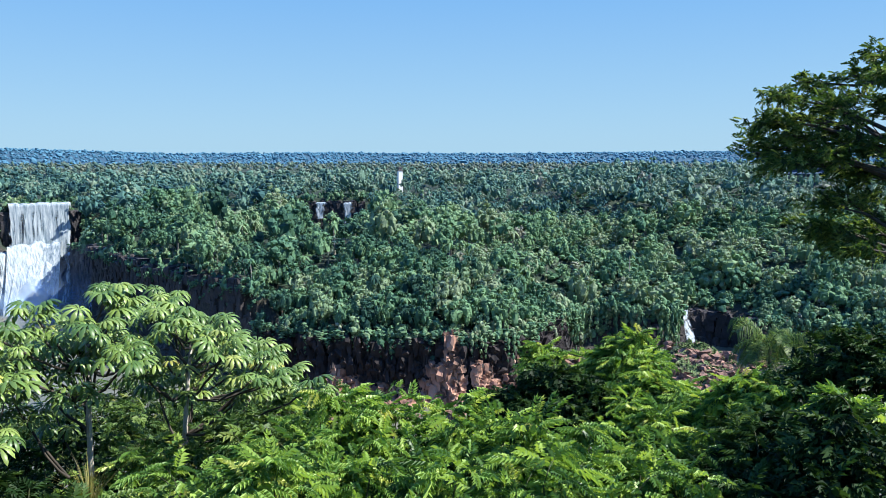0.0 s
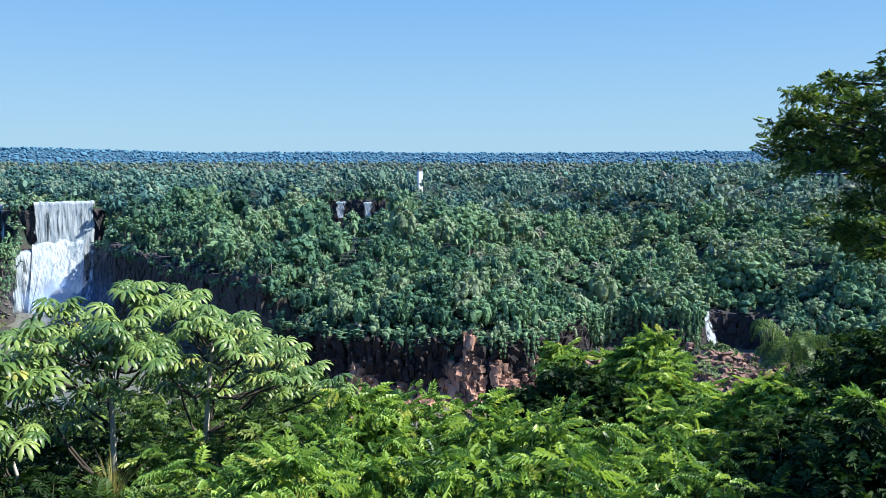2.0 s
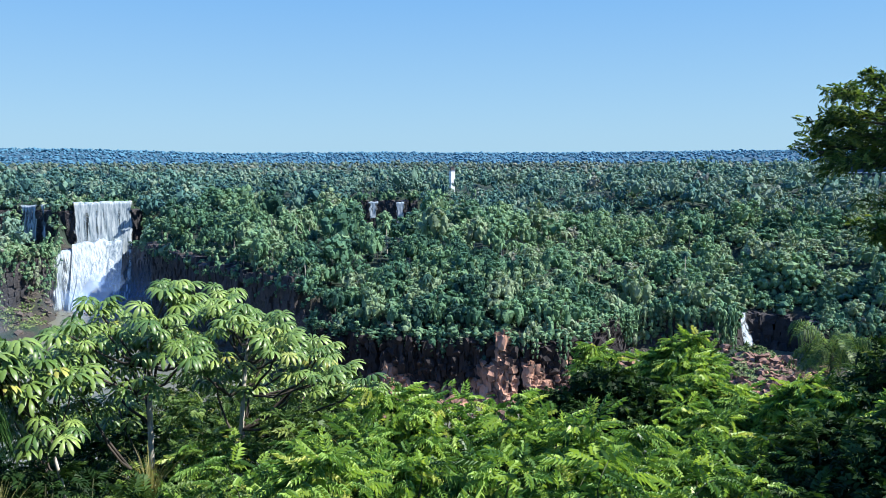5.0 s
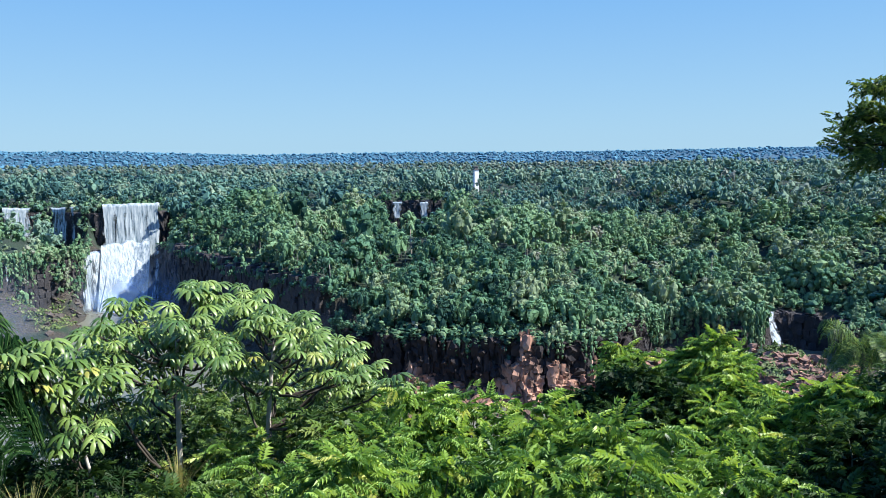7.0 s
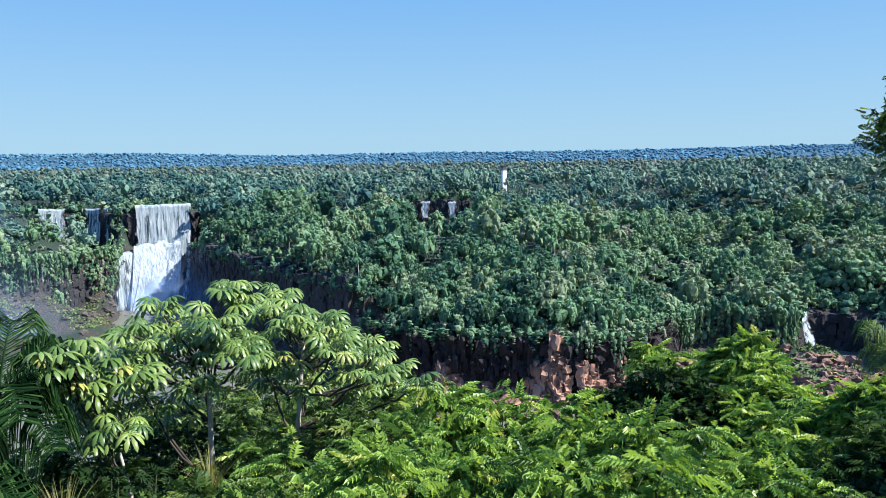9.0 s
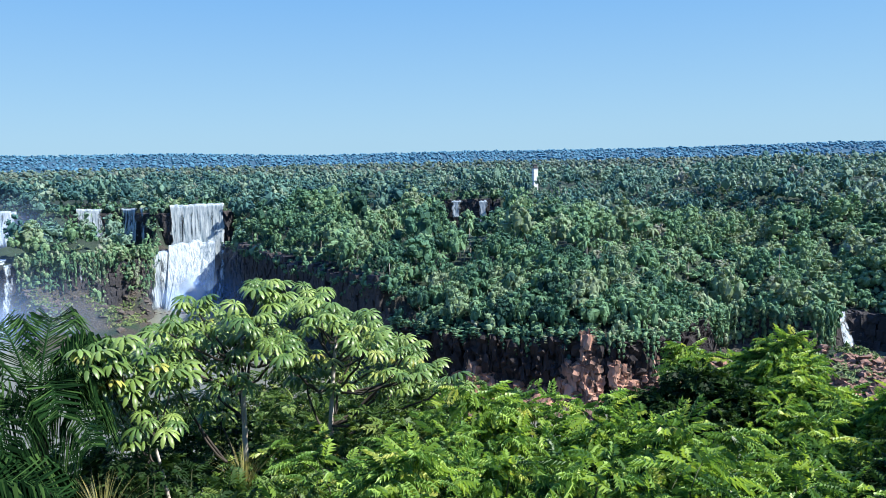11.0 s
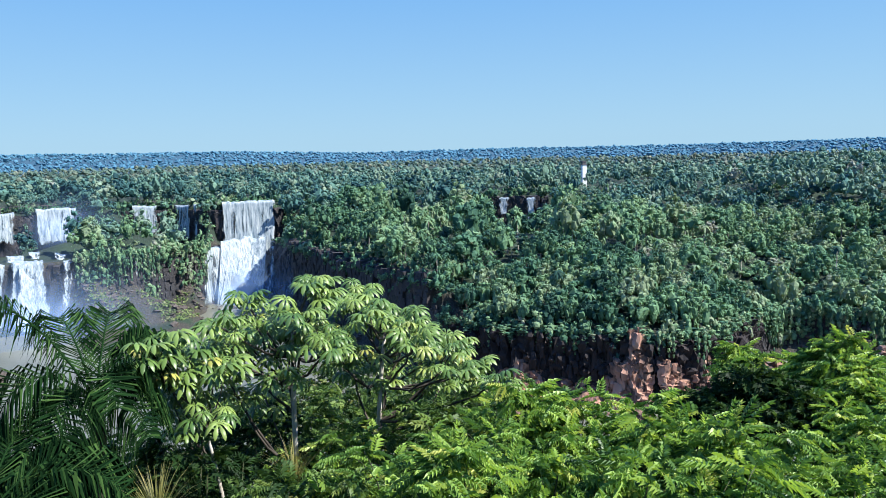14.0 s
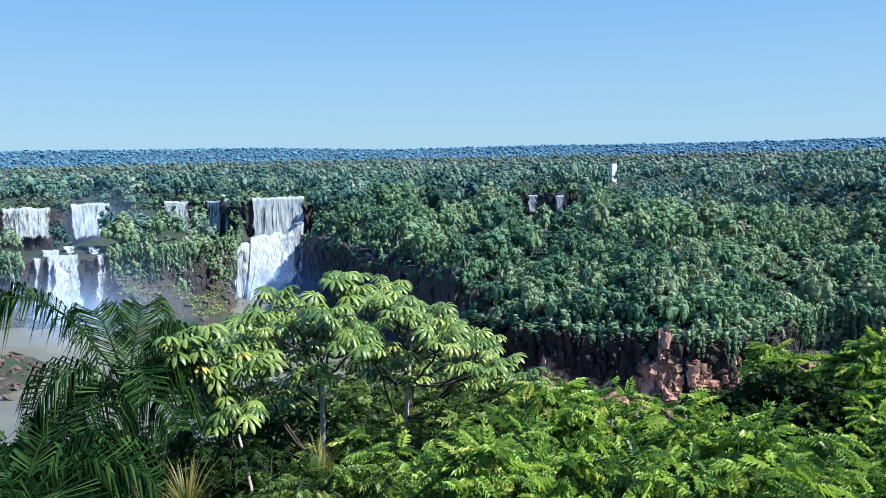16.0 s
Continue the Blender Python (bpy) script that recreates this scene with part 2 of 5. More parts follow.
WHITE_PAINT = plain("white_paint", (0.66, 0.68, 0.68), 0.6)
DARK_ROOF = plain("dark_roof", (0.09, 0.08, 0.08), 0.6)


def ground_material():
    m, n, l, p = material("ground")
    soil = noise_node(n, l, 0.05, 8)
    fine = noise_node(n, l, 0.9, 6)
    green = ramp(n, [(0.3, (0.006, 0.016, 0.009)), (0.6, (0.014, 0.032, 0.016)), (0.8, (0.026, 0.045, 0.022))])
    stone = ramp(n, [(0.3, (0.012, 0.012, 0.010)), (0.5, (0.034, 0.032, 0.024)), (0.7, (0.07, 0.06, 0.046))])
    l.new(soil.outputs["Fac"], green.inputs["Fac"])
    l.new(fine.outputs["Fac"], stone.inputs["Fac"])
    at = n.new("ShaderNodeAttribute")
    at.attribute_name = "tint"
    mix = n.new("ShaderNodeMix")
    mix.data_type = "RGBA"
    l.new(at.outputs["Fac"], mix.inputs[0])
    l.new(green.outputs["Color"], mix.inputs[6])
    l.new(stone.outputs["Color"], mix.inputs[7])
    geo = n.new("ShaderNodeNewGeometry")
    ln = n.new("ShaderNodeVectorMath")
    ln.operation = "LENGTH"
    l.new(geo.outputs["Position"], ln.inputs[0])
    # beyond 2100 m haze is put into the ground colour as blue
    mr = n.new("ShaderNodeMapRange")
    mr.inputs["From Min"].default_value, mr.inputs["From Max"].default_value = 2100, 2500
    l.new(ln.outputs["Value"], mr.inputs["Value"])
    haze_floor = n.new("ShaderNodeMix")
    haze_floor.data_type = "RGBA"
    haze_floor.inputs[7].default_value = (0.018, 0.064, 0.098, 1)
    l.new(mr.outputs[0], haze_floor.inputs[0])
    l.new(mix.outputs[2], haze_floor.inputs[6])
    l.new(haze_floor.outputs[2], p.inputs["Base Color"])
    p.inputs["Roughness"].default_value = 0.95
    b = n.new("ShaderNodeBump")
    b.inputs["Strength"].default_value, b.inputs["Distance"].default_value = 0.7, 1.0
    l.new(fine.outputs["Fac"], b.inputs["Height"])
    l.new(b.outputs[0], p.inputs["Normal"])
    return m


GROUND = ground_material()


def water_material():
    m, n, l, p = material("river_water")
    t = noise_node(n, l, 0.03, 6)
    r = ramp(n, [(0.35, (0.10, 0.105, 0.075)), (0.65, (0.145, 0.148, 0.108))])
    l.new(t.outputs["Fac"], r.inputs["Fac"])
    l.new(r.outputs["Color"], p.inputs["Base Color"])
    p.inputs["Roughness"].default_value = 0.4
    w = noise_node(n, l, 0.5, 5)
    b = n.new("ShaderNodeBump")
    b.inputs["Strength"].default_value, b.inputs["Distance"].default_value = 0.35, 0.4
    l.new(w.outputs["Fac"], b.inputs["Height"])
    l.new(b.outputs[0], p.inputs["Normal"])
    return m


WATER = water_material()


def fall_material():
    """White water: bright strands with gaps between them."""
    m, n, l, p = material("white_water")
    s = noise_node(n, l, 0.75, 7, stretch=(1, 1, 0.02), rough=0.72)
    r = ramp(n, [(0.38, (0.09, 0.14, 0.17)), (0.5, (0.24, 0.29, 0.31)), (0.6, (0.37, 0.415, 0.425))])
    l.new(s.outputs["Fac"], r.inputs["Fac"])
    l.new(r.outputs["Color"], p.inputs["Base Color"])
    p.inputs["Roughness"].default_value = 0.6
    tr = n.new("ShaderNodeBsdfTransparent")
    at = n.new("ShaderNodeAttribute")
    at.attribute_name = "tint"
    ad = n.new("ShaderNodeMath")
    l.new(s.outputs["Fac"], ad.inputs[0])
    l.new(at.outputs["Fac"], ad.inputs[1])
    a = n.new("ShaderNodeMapRange")
    a.inputs["From Min"].default_value, a.inputs["From Max"].default_value = 0.44, 0.70
    l.new(ad.outputs[0], a.inputs["Value"])
    mix = n.new("ShaderNodeMixShader")
    l.new(a.outputs[0], mix.inputs[0])
    l.new(tr.outputs[0], mix.inputs[1])
    l.new(p.outputs[0], mix.inputs[2])
    l.new(mix.outputs[0], n["Material Output"].inputs["Surface"])
    return m


FALL = fall_material()

# ---------- the lie of the land ----------
RIVER = -96.4
LOW = [(-180, 600), (-60, 570), (-46, 540), (-41, 528), (-38, 524), (-35, 522), (-31.5, 540), (-29.5, 572), (-27, 590), (-25.2, 588), (-24.4, 545), (-22.5, 480), (-20, 425),
       (-16, 372), (-12, 337), (-8, 322), (-3, 316), (2, 312), (5.5, 322), (7.5, 352), (9, 400), (12, 408), (15, 405), (17.3, 428),
       (18.6, 432), (21.4, 428), (22.2, 402), (26, 405), (32, 395), (60, 390), (180, 400)]
HIGH = [(-180, 680), (-60, 660), (-45, 640), (-38, 635), (-32, 622), (-29, 590), (-25.2, 588), (-24, 600), (-20, 640), (-14, 660), (-9, 655), (-6, 650),
        (-3, 655), (2, 660), (6, 640), (12, 560), (20, 540), (32, 540), (60, 560), (180, 600)]


def line_points(line):
    return np.array([tuple(polar(a, d))[:2] for a, d in line])


LOW_XY, HIGH_XY = line_points(LOW), line_points(HIGH)


def inland(x, y, line, xy):
    """Metres inside a rim line (minus outside)."""
    best = np.full(np.shape(x), 1e9)
    for (ax, ay), (bx, by) in zip(xy[:-1], xy[1:]):
        ux, uy = bx - ax, by - ay
        u = np.clip(((x - ax) * ux + (y - ay) * uy) / (ux * ux + uy * uy), 0, 1)
        best = np.minimum(best, np.hypot(x - ax - u * ux, y - ay - u * uy))
    az = np.degrees(np.arctan2(x, y))
    rim = np.interp(az, [a for a, _ in line], [d for _, d in line])
    return np.where(np.hypot(x, y) > rim, best, -best)


LOWER_LIPS = [(-44.1, -38.6), (-34.9, -34.2), (-30.2, -25.0), (16.9, 18.0)]
UPPER_LIPS = [(-44.3, -41.5), (-40.3, -38), (-34.5, -32.8), (-31.8, -30.3), (-28.8, -25.1), (-9.6, -6.0)]


def land(x, y):
    """Height of the ground, and how far inland the place lies."""
    x, y = np.asarray(x, float), np.asarray(y, float)
    d, az = np.hypot(x, y), np.degrees(np.arctan2(x, y))
    wob = (3 * vnoise(x / 28, y / 28, 3) + 1.5 * vnoise(x / 9, y / 9, 4)) * (1 - 0.8 * smooth(-14, -12.5, az) * (1 - smooth(8, 9.5, az)))
    for a0, a1 in LOWER_LIPS:
        wob = wob * (1 - smooth(a0 - 1.0, a0 - 0.2, az) * (1 - smooth(a1 + 0.2, a1 + 1.0, az)))
    s = inland(x, y, LOW, LOW_XY) + wob
    rim = inland(x, y, HIGH, HIGH_XY)
    s2 = rim + 0.6 * wob
    falls = 1 - smooth(-29.5, -25.5, az)
    right = smooth(6, 13, az)
    front = smooth(-27, -24, az) * (1 - smooth(5.5, 8, az))
    flank = 19 * smooth(-24.6, -23, az) * (1 - smooth(-14.5, -11, az))
    edge = -79 * (1 - falls) + -58 * falls + 8.5 * front + flank
    inner = edge + (1 - falls) * (27 + 8 * right - 8.5 * front - flank) * (1 - np.exp(-np.maximum(s, 0) / (45 + 40 * right)))
    inner += (8.0 * vnoise(x / 60, y / 60, 7) + 4.0 * vnoise(x / 32, y / 32, 17) + 2.5 * vnoise(x / 17, y / 17, 9)) * smooth(5, 50, s)
    # gorge behind the island
    gorge = smooth(-13, -9, az) * (1 - smooth(-6.3, -4.5, az)) * smooth(-75, -40, s2) * (1 - smooth(-6, -1, s2))
    inner -= 16 * gorge
    high = -33 + right * 8 * smooth(520, 700, d) * (1 - smooth(1000, 1700, d)) + 3.5 * vnoise(x / 90, y / 90, 8)
    lips = np.zeros(np.shape(az))
    for a0, a1 in UPPER_LIPS:
        lips = np.maximum(lips, smooth(a0 - 1.0, a0 - 0.2, az) * (1 - smooth(a1 + 0.2, a1 + 1.0, az)))
    broad = falls * smooth(-26, 2, s2) + (1 - falls) * smooth(-90, 60, s2)
    step = lips * smooth(0, 5, rim) + (1 - lips) * broad
    top = inner * (1 - step) + high * step
    talus = 13 * np.exp(-np.maximum(-s - 4, 0) / 20) * (0.6 + 0.6 * vnoise(x / 12, y / 12, 5))
    talus *= 1 - 0.5 * smooth(-13, -11, az) * (1 - smooth(7, 9, az))
    talus *= 1 - 0.85 * smooth(15.8, 16.6, az) * (1 - smooth(21, 22, az))
    talus += falls * 30 * np.exp(-np.maximum(-s - 4, 0) / 48) * (0.55 + 0.5 * vnoise(x / 20, y / 20, 6)) * (1 - smooth(-37.5, -39.5, -az * -1))
    talus *= 1 - 0.8 * smooth(-30.8, -30.2, az) * (1 - smooth(-25.2, -24.6, az))
    bed = -101 + np.clip(talus, 0, 30)
    far_side = bed * (1 - smooth(-5, 1.5, s)) + top * smooth(-5, 1.5, s)
    # the ridge on the skyline
    ridge = smooth(2400, 4300, d) * (40 + 12 * vnoise(az / 9, az * 0 + 0.5, 11) + 10 * smooth(-22, -40, -np.abs(az + 10) - 12) + 16 * smooth(-15, -44, az))
    far_side = far_side + ridge
    # the near bank below the lookout
    near = -0.55 * np.maximum(d - 3, 0) - smooth(55, 105, d) * 55
    near = np.maximum(near, -101)
    out = np.where(d < 150, np.maximum(near, -101), far_side)
    # rocky islet
    q = polar(-46.5, 405)
    r = np.hypot(x - q.x, (y - q.y) * 0.8) + 6 * vnoise(x / 9, y / 9, 21)
    out = np.maximum(out, RIVER - 4 + 15 * np.exp(-(r / 24) ** 2) + 1.5 * vnoise(x / 4, y / 4, 22) - 3 * smooth(20, 60, r))
    q = polar(18.9, 356)
    r = np.hypot((x - q.x) * 1.15, (y - q.y) * 0.55) + 5 * vnoise(x / 9, y / 9, 23)
    out = np.maximum(out, RIVER - 4 + (14 + 0.06 * (y - q.y)) * np.exp(-(r / 21) ** 4) + 2.0 * vnoise(x / 5, y / 5, 24))
    return out, s


az_steps = np.concatenate([np.arange(-180, -52, 8.0), np.arange(-52, 36, 0.44), np.arange(36, 180.1, 8.0)])
rings = np.concatenate([[0.4], np.geomspace(1.0, 250, 60), np.arange(254, 700, 2.8), np.geomspace(704, 4800, 110)])
A, D = np.meshgrid(np.radians(az_steps), rings)
gx, gy = D * np.sin(A), D * np.cos(A)
gz, gs = land(gx, gy)
rows_n, cols_n = A.shape
idx = np.arange(rows_n * cols_n).reshape(rows_n, cols_n)
q = np.stack([idx[:-1, :-1], idx[:-1, 1:], idx[1:, 1:], idx[1:, :-1]], -1).reshape(-1, 4)
gf = np.concatenate([q[:, [0, 2, 1]], q[:, [0, 3, 2]]])
bare = np.maximum(smooth(12, 2, np.abs(gs + 3)), (gs < 0) * smooth(-0.7, 0.1, vnoise(gx / 7, gy / 7, 33))) * (D > 200)
hub = rows_n * cols_n
middle = np.stack([np.full(cols_n - 1, hub), idx[0, :-1], idx[0, 1:]], -1)
gv = np.concatenate([np.stack([gx, gy, gz], -1).reshape(-1, 3), [(0.11, 0.07, 0.0)]])
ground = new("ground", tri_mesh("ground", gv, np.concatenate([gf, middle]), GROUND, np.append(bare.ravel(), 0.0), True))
tagged(ground, "wooded plateau and gorge with dark red rock walls", "ground", kind="structure")

wv = [(-700, 90, RIVER), (700, 90, RIVER), (700, 640, RIVER), (-700, 640, RIVER)]
river = new("water", tri_mesh("water", wv, [(0, 1, 2), (0, 2, 3)], WATER))
tagged(river, "wide murky grey-brown river in the gorge", "river", kind="structure")


# ---------- woods ----------
def ico(sub=1):
    bm = bmesh.new()
    bmesh.ops.create_icosphere(bm, subdivisions=sub, radius=1)
    v = np.array([tuple(p.co) for p in bm.verts])
    f = np.array([[p.index for p in q.verts] for q in bm.faces])
    bm.free()
    return v, f


def cards(centres, normals, size, rng):
    """Small bent leaf sprays facing along the normals."""
    n = len(centres)
    normals = normals / np.linalg.norm(normals, axis=1)[:, None]
    ref = rng.normal(size=(n, 3))
    t = np.cross(normals, ref)
    t /= np.linalg.norm(t, axis=1)[:, None] + 1e-9
    b = np.cross(normals, t)
    s = size * rng.uniform(0.6, 1.35, (n, 1))
    a = centres - t * s
    c = centres + t * s
    e = centres + b * s * 0.6 - normals * s * 0.25
    g = centres - b * s * 0.6 - normals * s * 0.25
    v = np.stack([a, e, c, g], 1).reshape(-1, 3)
    k = np.arange(n)[:, None] * 4
    f = np.concatenate([k + [0, 1, 2], k + [0, 2, 3]])
    return v, f


def unit(v):
    return v / (np.linalg.norm(v, axis=-1, keepdims=True) + 1e-9)


def leafy(centres, radii, tones, per, size, rng, core=0.7, tilt=0.36, up=0.15):
    """Leafy clumps: an uneven inner mass each, and leaf sprays laid over it. Gives corners, triangles and tones."""
    centres, radii, tones = np.asarray(centres, float), np.asarray(radii, float), np.asarray(tones, float)
    n = len(centres)
    iv, faces = ico(1)
    lump = 1 + 0.3 * rng.normal(size=(n, len(iv), 1)).clip(-1.3, 1.3)
    v = (centres[:, None] + iv[None] * lump * radii[:, None] * core).reshape(-1, 3)
    f = (faces[None] + (np.arange(n) * len(iv))[:, None, None]).reshape(-1, 3)
    tone = np.repeat(tones, len(iv))
    if not per:
        return v, f, tone
    d = unit(rng.normal(size=(n * per, 3)))
    d[:, 2] += up
    d = unit(d)
    pos = np.repeat(centres, per, 0) + d * np.repeat(radii, per, 0) * rng.uniform(0.62, 1.18, (n * per, 1))
    cv, cf = cards(pos, d + tilt * rng.normal(size=(n * per, 3)), size, rng)
    ct = np.repeat(np.repeat(tones, per) + rng.normal(0, 0.05, n * per), 4)
    return np.concatenate([v, cv]), np.concatenate([f, cf + len(v)]), np.concatenate([tone, ct])


def crown(seed, wide, tall, lobes, sprays, size, drape=0.0):
    """An uneven crown of a few clumps; base at z = 0, top near tall."""
    rng = np.random.default_rng(seed)
    c, r = [], []
    for i in range(lobes):
        a = rng.uniform(0, 2 * math.pi)
        rad = wide * (0.0 if i == 0 else rng.uniform(0.3, 0.72))
        zz = tall * (0.72 if i == 0 else rng.uniform(0.3, 0.74) * (1 - 0.35 * rad / wide))
        c.append((rad * math.cos(a), rad * math.sin(a), zz))
        r.append(wide * rng.uniform(0.34, 0.52) * np.array([1, 1, rng.uniform(0.55, 0.85) * (1 + drape)]))
    return leafy(c, r, rng.normal(0, 0.05, lobes), sprays // lobes, size, rng)


def canopy(seed, wide, tall, lobes, per, size, hang=0.0):
    """A broad crown: clumps set round a dome with dark gaps between them; the low ones hang down."""
    rng = np.random.default_rng(seed)
    c, r = [(0, 0, tall * 0.42)], [np.array([wide * 0.6, wide * 0.6, tall * 0.36])]
    for i in range(lobes):
        th = math.acos(1 - 1.4 * (i + 0.4) / lobes) + rng.uniform(-0.12, 0.12)
        ph = i * 2.4 + rng.uniform(-0.5, 0.5)
        out = np.array([math.sin(th) * math.cos(ph), math.sin(th) * math.sin(ph), math.cos(th)])
        c.append(np.array([0, 0, tall * 0.44]) + out * np.array([wide * 0.74, wide * 0.74, tall * 0.46]) * rng.uniform(0.72, 1.12))
        low = smooth(0.9, 1.6, th)
        r.append(wide * rng.uniform(0.19, 0.34) * np.array([1, 1, rng.uniform(0.6, 0.9) + hang * low]))
    core = leafy(c[:1], r[:1], [0.0], 0, size, rng)
    rest = leafy(c[1:], r[1:], rng.normal(0, 0.06, lobes), per, size, rng)
    return tuple(np.concatenate([a, b + len(core[0]) if i == 1 else b]) for i, (a, b) in enumerate(zip(core, rest)))


def places(n, az0, az1, d0, d1, gap, seed, steep_ok=True):
    """Random places on dry land, thinned to keep a gap (which grows with distance)."""
    rng = np.random.default_rng(seed)
    az = rng.uniform(az0, az1, n)
    d = np.sqrt(rng.uniform(d0 * d0, d1 * d1, n))
    x, y = d * np.sin(np.radians(az)), d * np.cos(np.radians(az))
    z, s = land(x, y)
    keep, grid = [], {}
    for i in range(n):
        if z[i] < RIVER + 3 or (s[i] < 1.0 and d[i] < 620):
            continue
        cx, cy = int(x[i] // gap), int(y[i] // gap)
        if any((x[j] - x[i]) ** 2 + (y[j] - y[i]) ** 2 < gap * gap for u in (-1, 0, 1) for w in (-1, 0, 1) for j in grid.get((cx + u, cy + w), ())):
            continue
        grid.setdefault((cx, cy), []).append(i)
        keep.append(i)
    k = np.array(keep)
    return x[k], y[k], z[k], s[k], az[k], d[k]


def clear(x, y):
    """Places to leave open: the water's ways, the tower, the lawn."""
    az, d = np.degrees(np.arctan2(x, y)), np.hypot(x, y)
    ok = np.ones(len(x), bool)
    for a0, a1, d0, d1 in OPEN:
        ok &= ~((az > a0) & (az < a1) & (d > d0) & (d < d1))
    return ok


OPEN = [(-29.6, -24.6, 500, 594), (-32.0, -30.0, 560, 613), (-34.9, -32.6, 560, 628), (-40.6, -37.6, 560, 639), (-44.6, -41.2, 560, 643), (-43.4, -38.2, 430, 572),
        (-34.9, -34.1, 430, 530), (-7.3, -6.4, 600, 660), (-9.3, -8.2, 600, 662), (-9.6, -5.9, 632, 649), (16.6, 18.2, 330, 432), (17.9, 21.7, 390, 432), (-3.5, -2.7, 728, 752), (22.0, 25.5, 640, 800)]


def wood(name, label, protos, spots, heights, material_, seed, sink=0.35, tallest=1.5, stems=False, lift=0.0, low=None):
    """A stand of trees past counting, as one mesh; every tree has its own size, turn and tone."""
    rng = np.random.default_rng(seed)
    x, y, z = spots[:3]
    which = rng.integers(0, len(protos), len(x))
    pieces, tint, trunk_poses = [], [], []
    for k, proto in enumerate(protos):
        sel = np.nonzero(which == k)[0]
        if not len(sel):
            continue
        a, sc = rng.uniform(0, 2 * math.pi, len(sel)), heights[0] + (heights[1] - heights[0]) * rng.random(len(sel)) ** 2.2
        wide = sc * rng.uniform(0.8, 1.2, len(sel))
        m = np.zeros((len(sel), 4, 4))
        m[:, 0, 0], m[:, 0, 1] = np.cos(a) * wide, -np.sin(a) * wide
        m[:, 1, 0], m[:, 1, 1] = np.sin(a) * wide, np.cos(a) * wide
        m[:, 2, 2] = sc * rng.uniform(min(0.9, 0.8 * tallest), tallest, len(sel))
        free = np.ones(len(sel)) if low is None else 1.0 - low[sel]
        m[:, :3, 3] = np.stack([x[sel], y[sel], z[sel] + free * (sc * sink * 10 + lift * rng.random(len(sel)) ** 2.2)], -1)
        pieces.append(spread(proto[:2], m))
        tone = 0.40 + 0.24 * vnoise(x[sel] / 45, y[sel] / 45, 31) + 0.16 * vnoise(x[sel] / 15, y[sel] / 15, 32) + rng.normal(0, 0.21, len(sel))
        # tones rise towards the right: brighter, hazier light there put into the leaves
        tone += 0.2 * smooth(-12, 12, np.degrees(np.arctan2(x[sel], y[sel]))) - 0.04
        tone = np.minimum(tone, 0.72 + 0.08 * rng.random(len(sel))) + (rng.random(len(sel)) < 0.035) * 0.3
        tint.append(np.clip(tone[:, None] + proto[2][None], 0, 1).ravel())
        if stems:
            lean = m.copy()
            lean[:, 2, 2] = sc
            trunk_poses.append(lean[(free > 0.5) & (rng.random(len(sel)) < 0.5)])
    v, f = join(pieces)
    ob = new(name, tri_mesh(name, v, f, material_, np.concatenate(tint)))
    if stems:
        tv, tf = spread(tube([(0, 0, -11), (0.1, 0.1, -2), (-0.1, 0, 5)], [0.24, 0.18, 0.1], 4), np.concatenate(trunk_poses))
        tagged(new("tree_trunks", tri_mesh("tree_trunks", tv, tf, GREY_BARK)), "pale thin trunks standing in the island forest", "trunks", kind="stuff")
    return tagged(ob, label, "forest", kind="stuff")


# crowns are drawn for a tree about ten metres wide; size 1.0 keeps that
B_KIND = [canopy(100 + i, 5.0 - 0.4 * (i % 3), 7.0 + 1.1 * (i % 4), 15 + i % 5, 17, 0.36 + 0.04 * (i % 3), 0.9 * (i % 2)) for i in range(10)]
P_KIND = [canopy(140 + i, 5.0 - 0.4 * (i % 3), 6.8 + 0.9 * (i % 4), 8 + i % 3, 7, 0.62, 0.5 * (i % 2)) for i in range(9)]
UNDER = [crown(150 + i, 5.0, 6.0, 3, 20, 0.65, 0.2) for i in range(5)]
C_KIND = [crown(200 + i, 5.4, 7.0 + i % 3, 4, 32, 0.6, 0.1) for i in range(7)]
B2_KIND = [crown(260 + i, 5.4, 7.4 + i % 3, 4, 20, 0.8, 0.1) for i in range(7)]
D_KIND = [crown(300 + i, 6.4, 7.4, 2, 6, 1.0, 0.1) for i in range(5)]
E_KIND = [crown(320 + i, 7.5, 7.0, 1, 0, 1.6, 0.2) for i in range(7)]
sp = places(22000, -48, 33, 300, 640, 6.6, 19)
k = clear(sp[0], sp[1]) & ((sp[4] > 6) | (np.arange(len(sp[0])) % 2 == 0))
wood("undergrowth", "dark green undergrowth of the island forest", UNDER, [a[k] for a in sp], (0.8, 1.3), FOREST, 18, -0.05, 1.0)
sp = places(9000, 7, 33, 385, 560, 5.6, 23)
k = clear(sp[0], sp[1])
wood("undergrowth", "mid-green undergrowth above the gorge wall", UNDER, [a[k] for a in sp], (0.9, 1.4), FOREST, 24, -0.02, 1.0)
sp = places(12000, -48, 33, 300, 540, 7.6, 1)
k = clear(sp[0], sp[1]) & ~((sp[5] < 372) & (sp[4] > -13) & (sp[4] < 9))
lane = (sp[4] > -9.8) & (sp[4] < -5.6) & (sp[5] > 440)
low_spots = [a[k & lane] for a in sp]
k = k & ~lane
wood("island_forest", "dense mixed green rainforest over the island", B_KIND, [a[k] for a in sp], (0.8, 1.95), FOREST, 5, 0.3, 1.3, True, 7.0,
     ((sp[4] > 7.5) & ((sp[3] < 70) | (sp[4] > 15)))[k])
sp = places(26000, -48, 33, 540, 720, 8.2, 2)
k = clear(sp[0], sp[1])
lane = (sp[4] > -9.8) & (sp[4] < -5.6) & (sp[5] < 655)
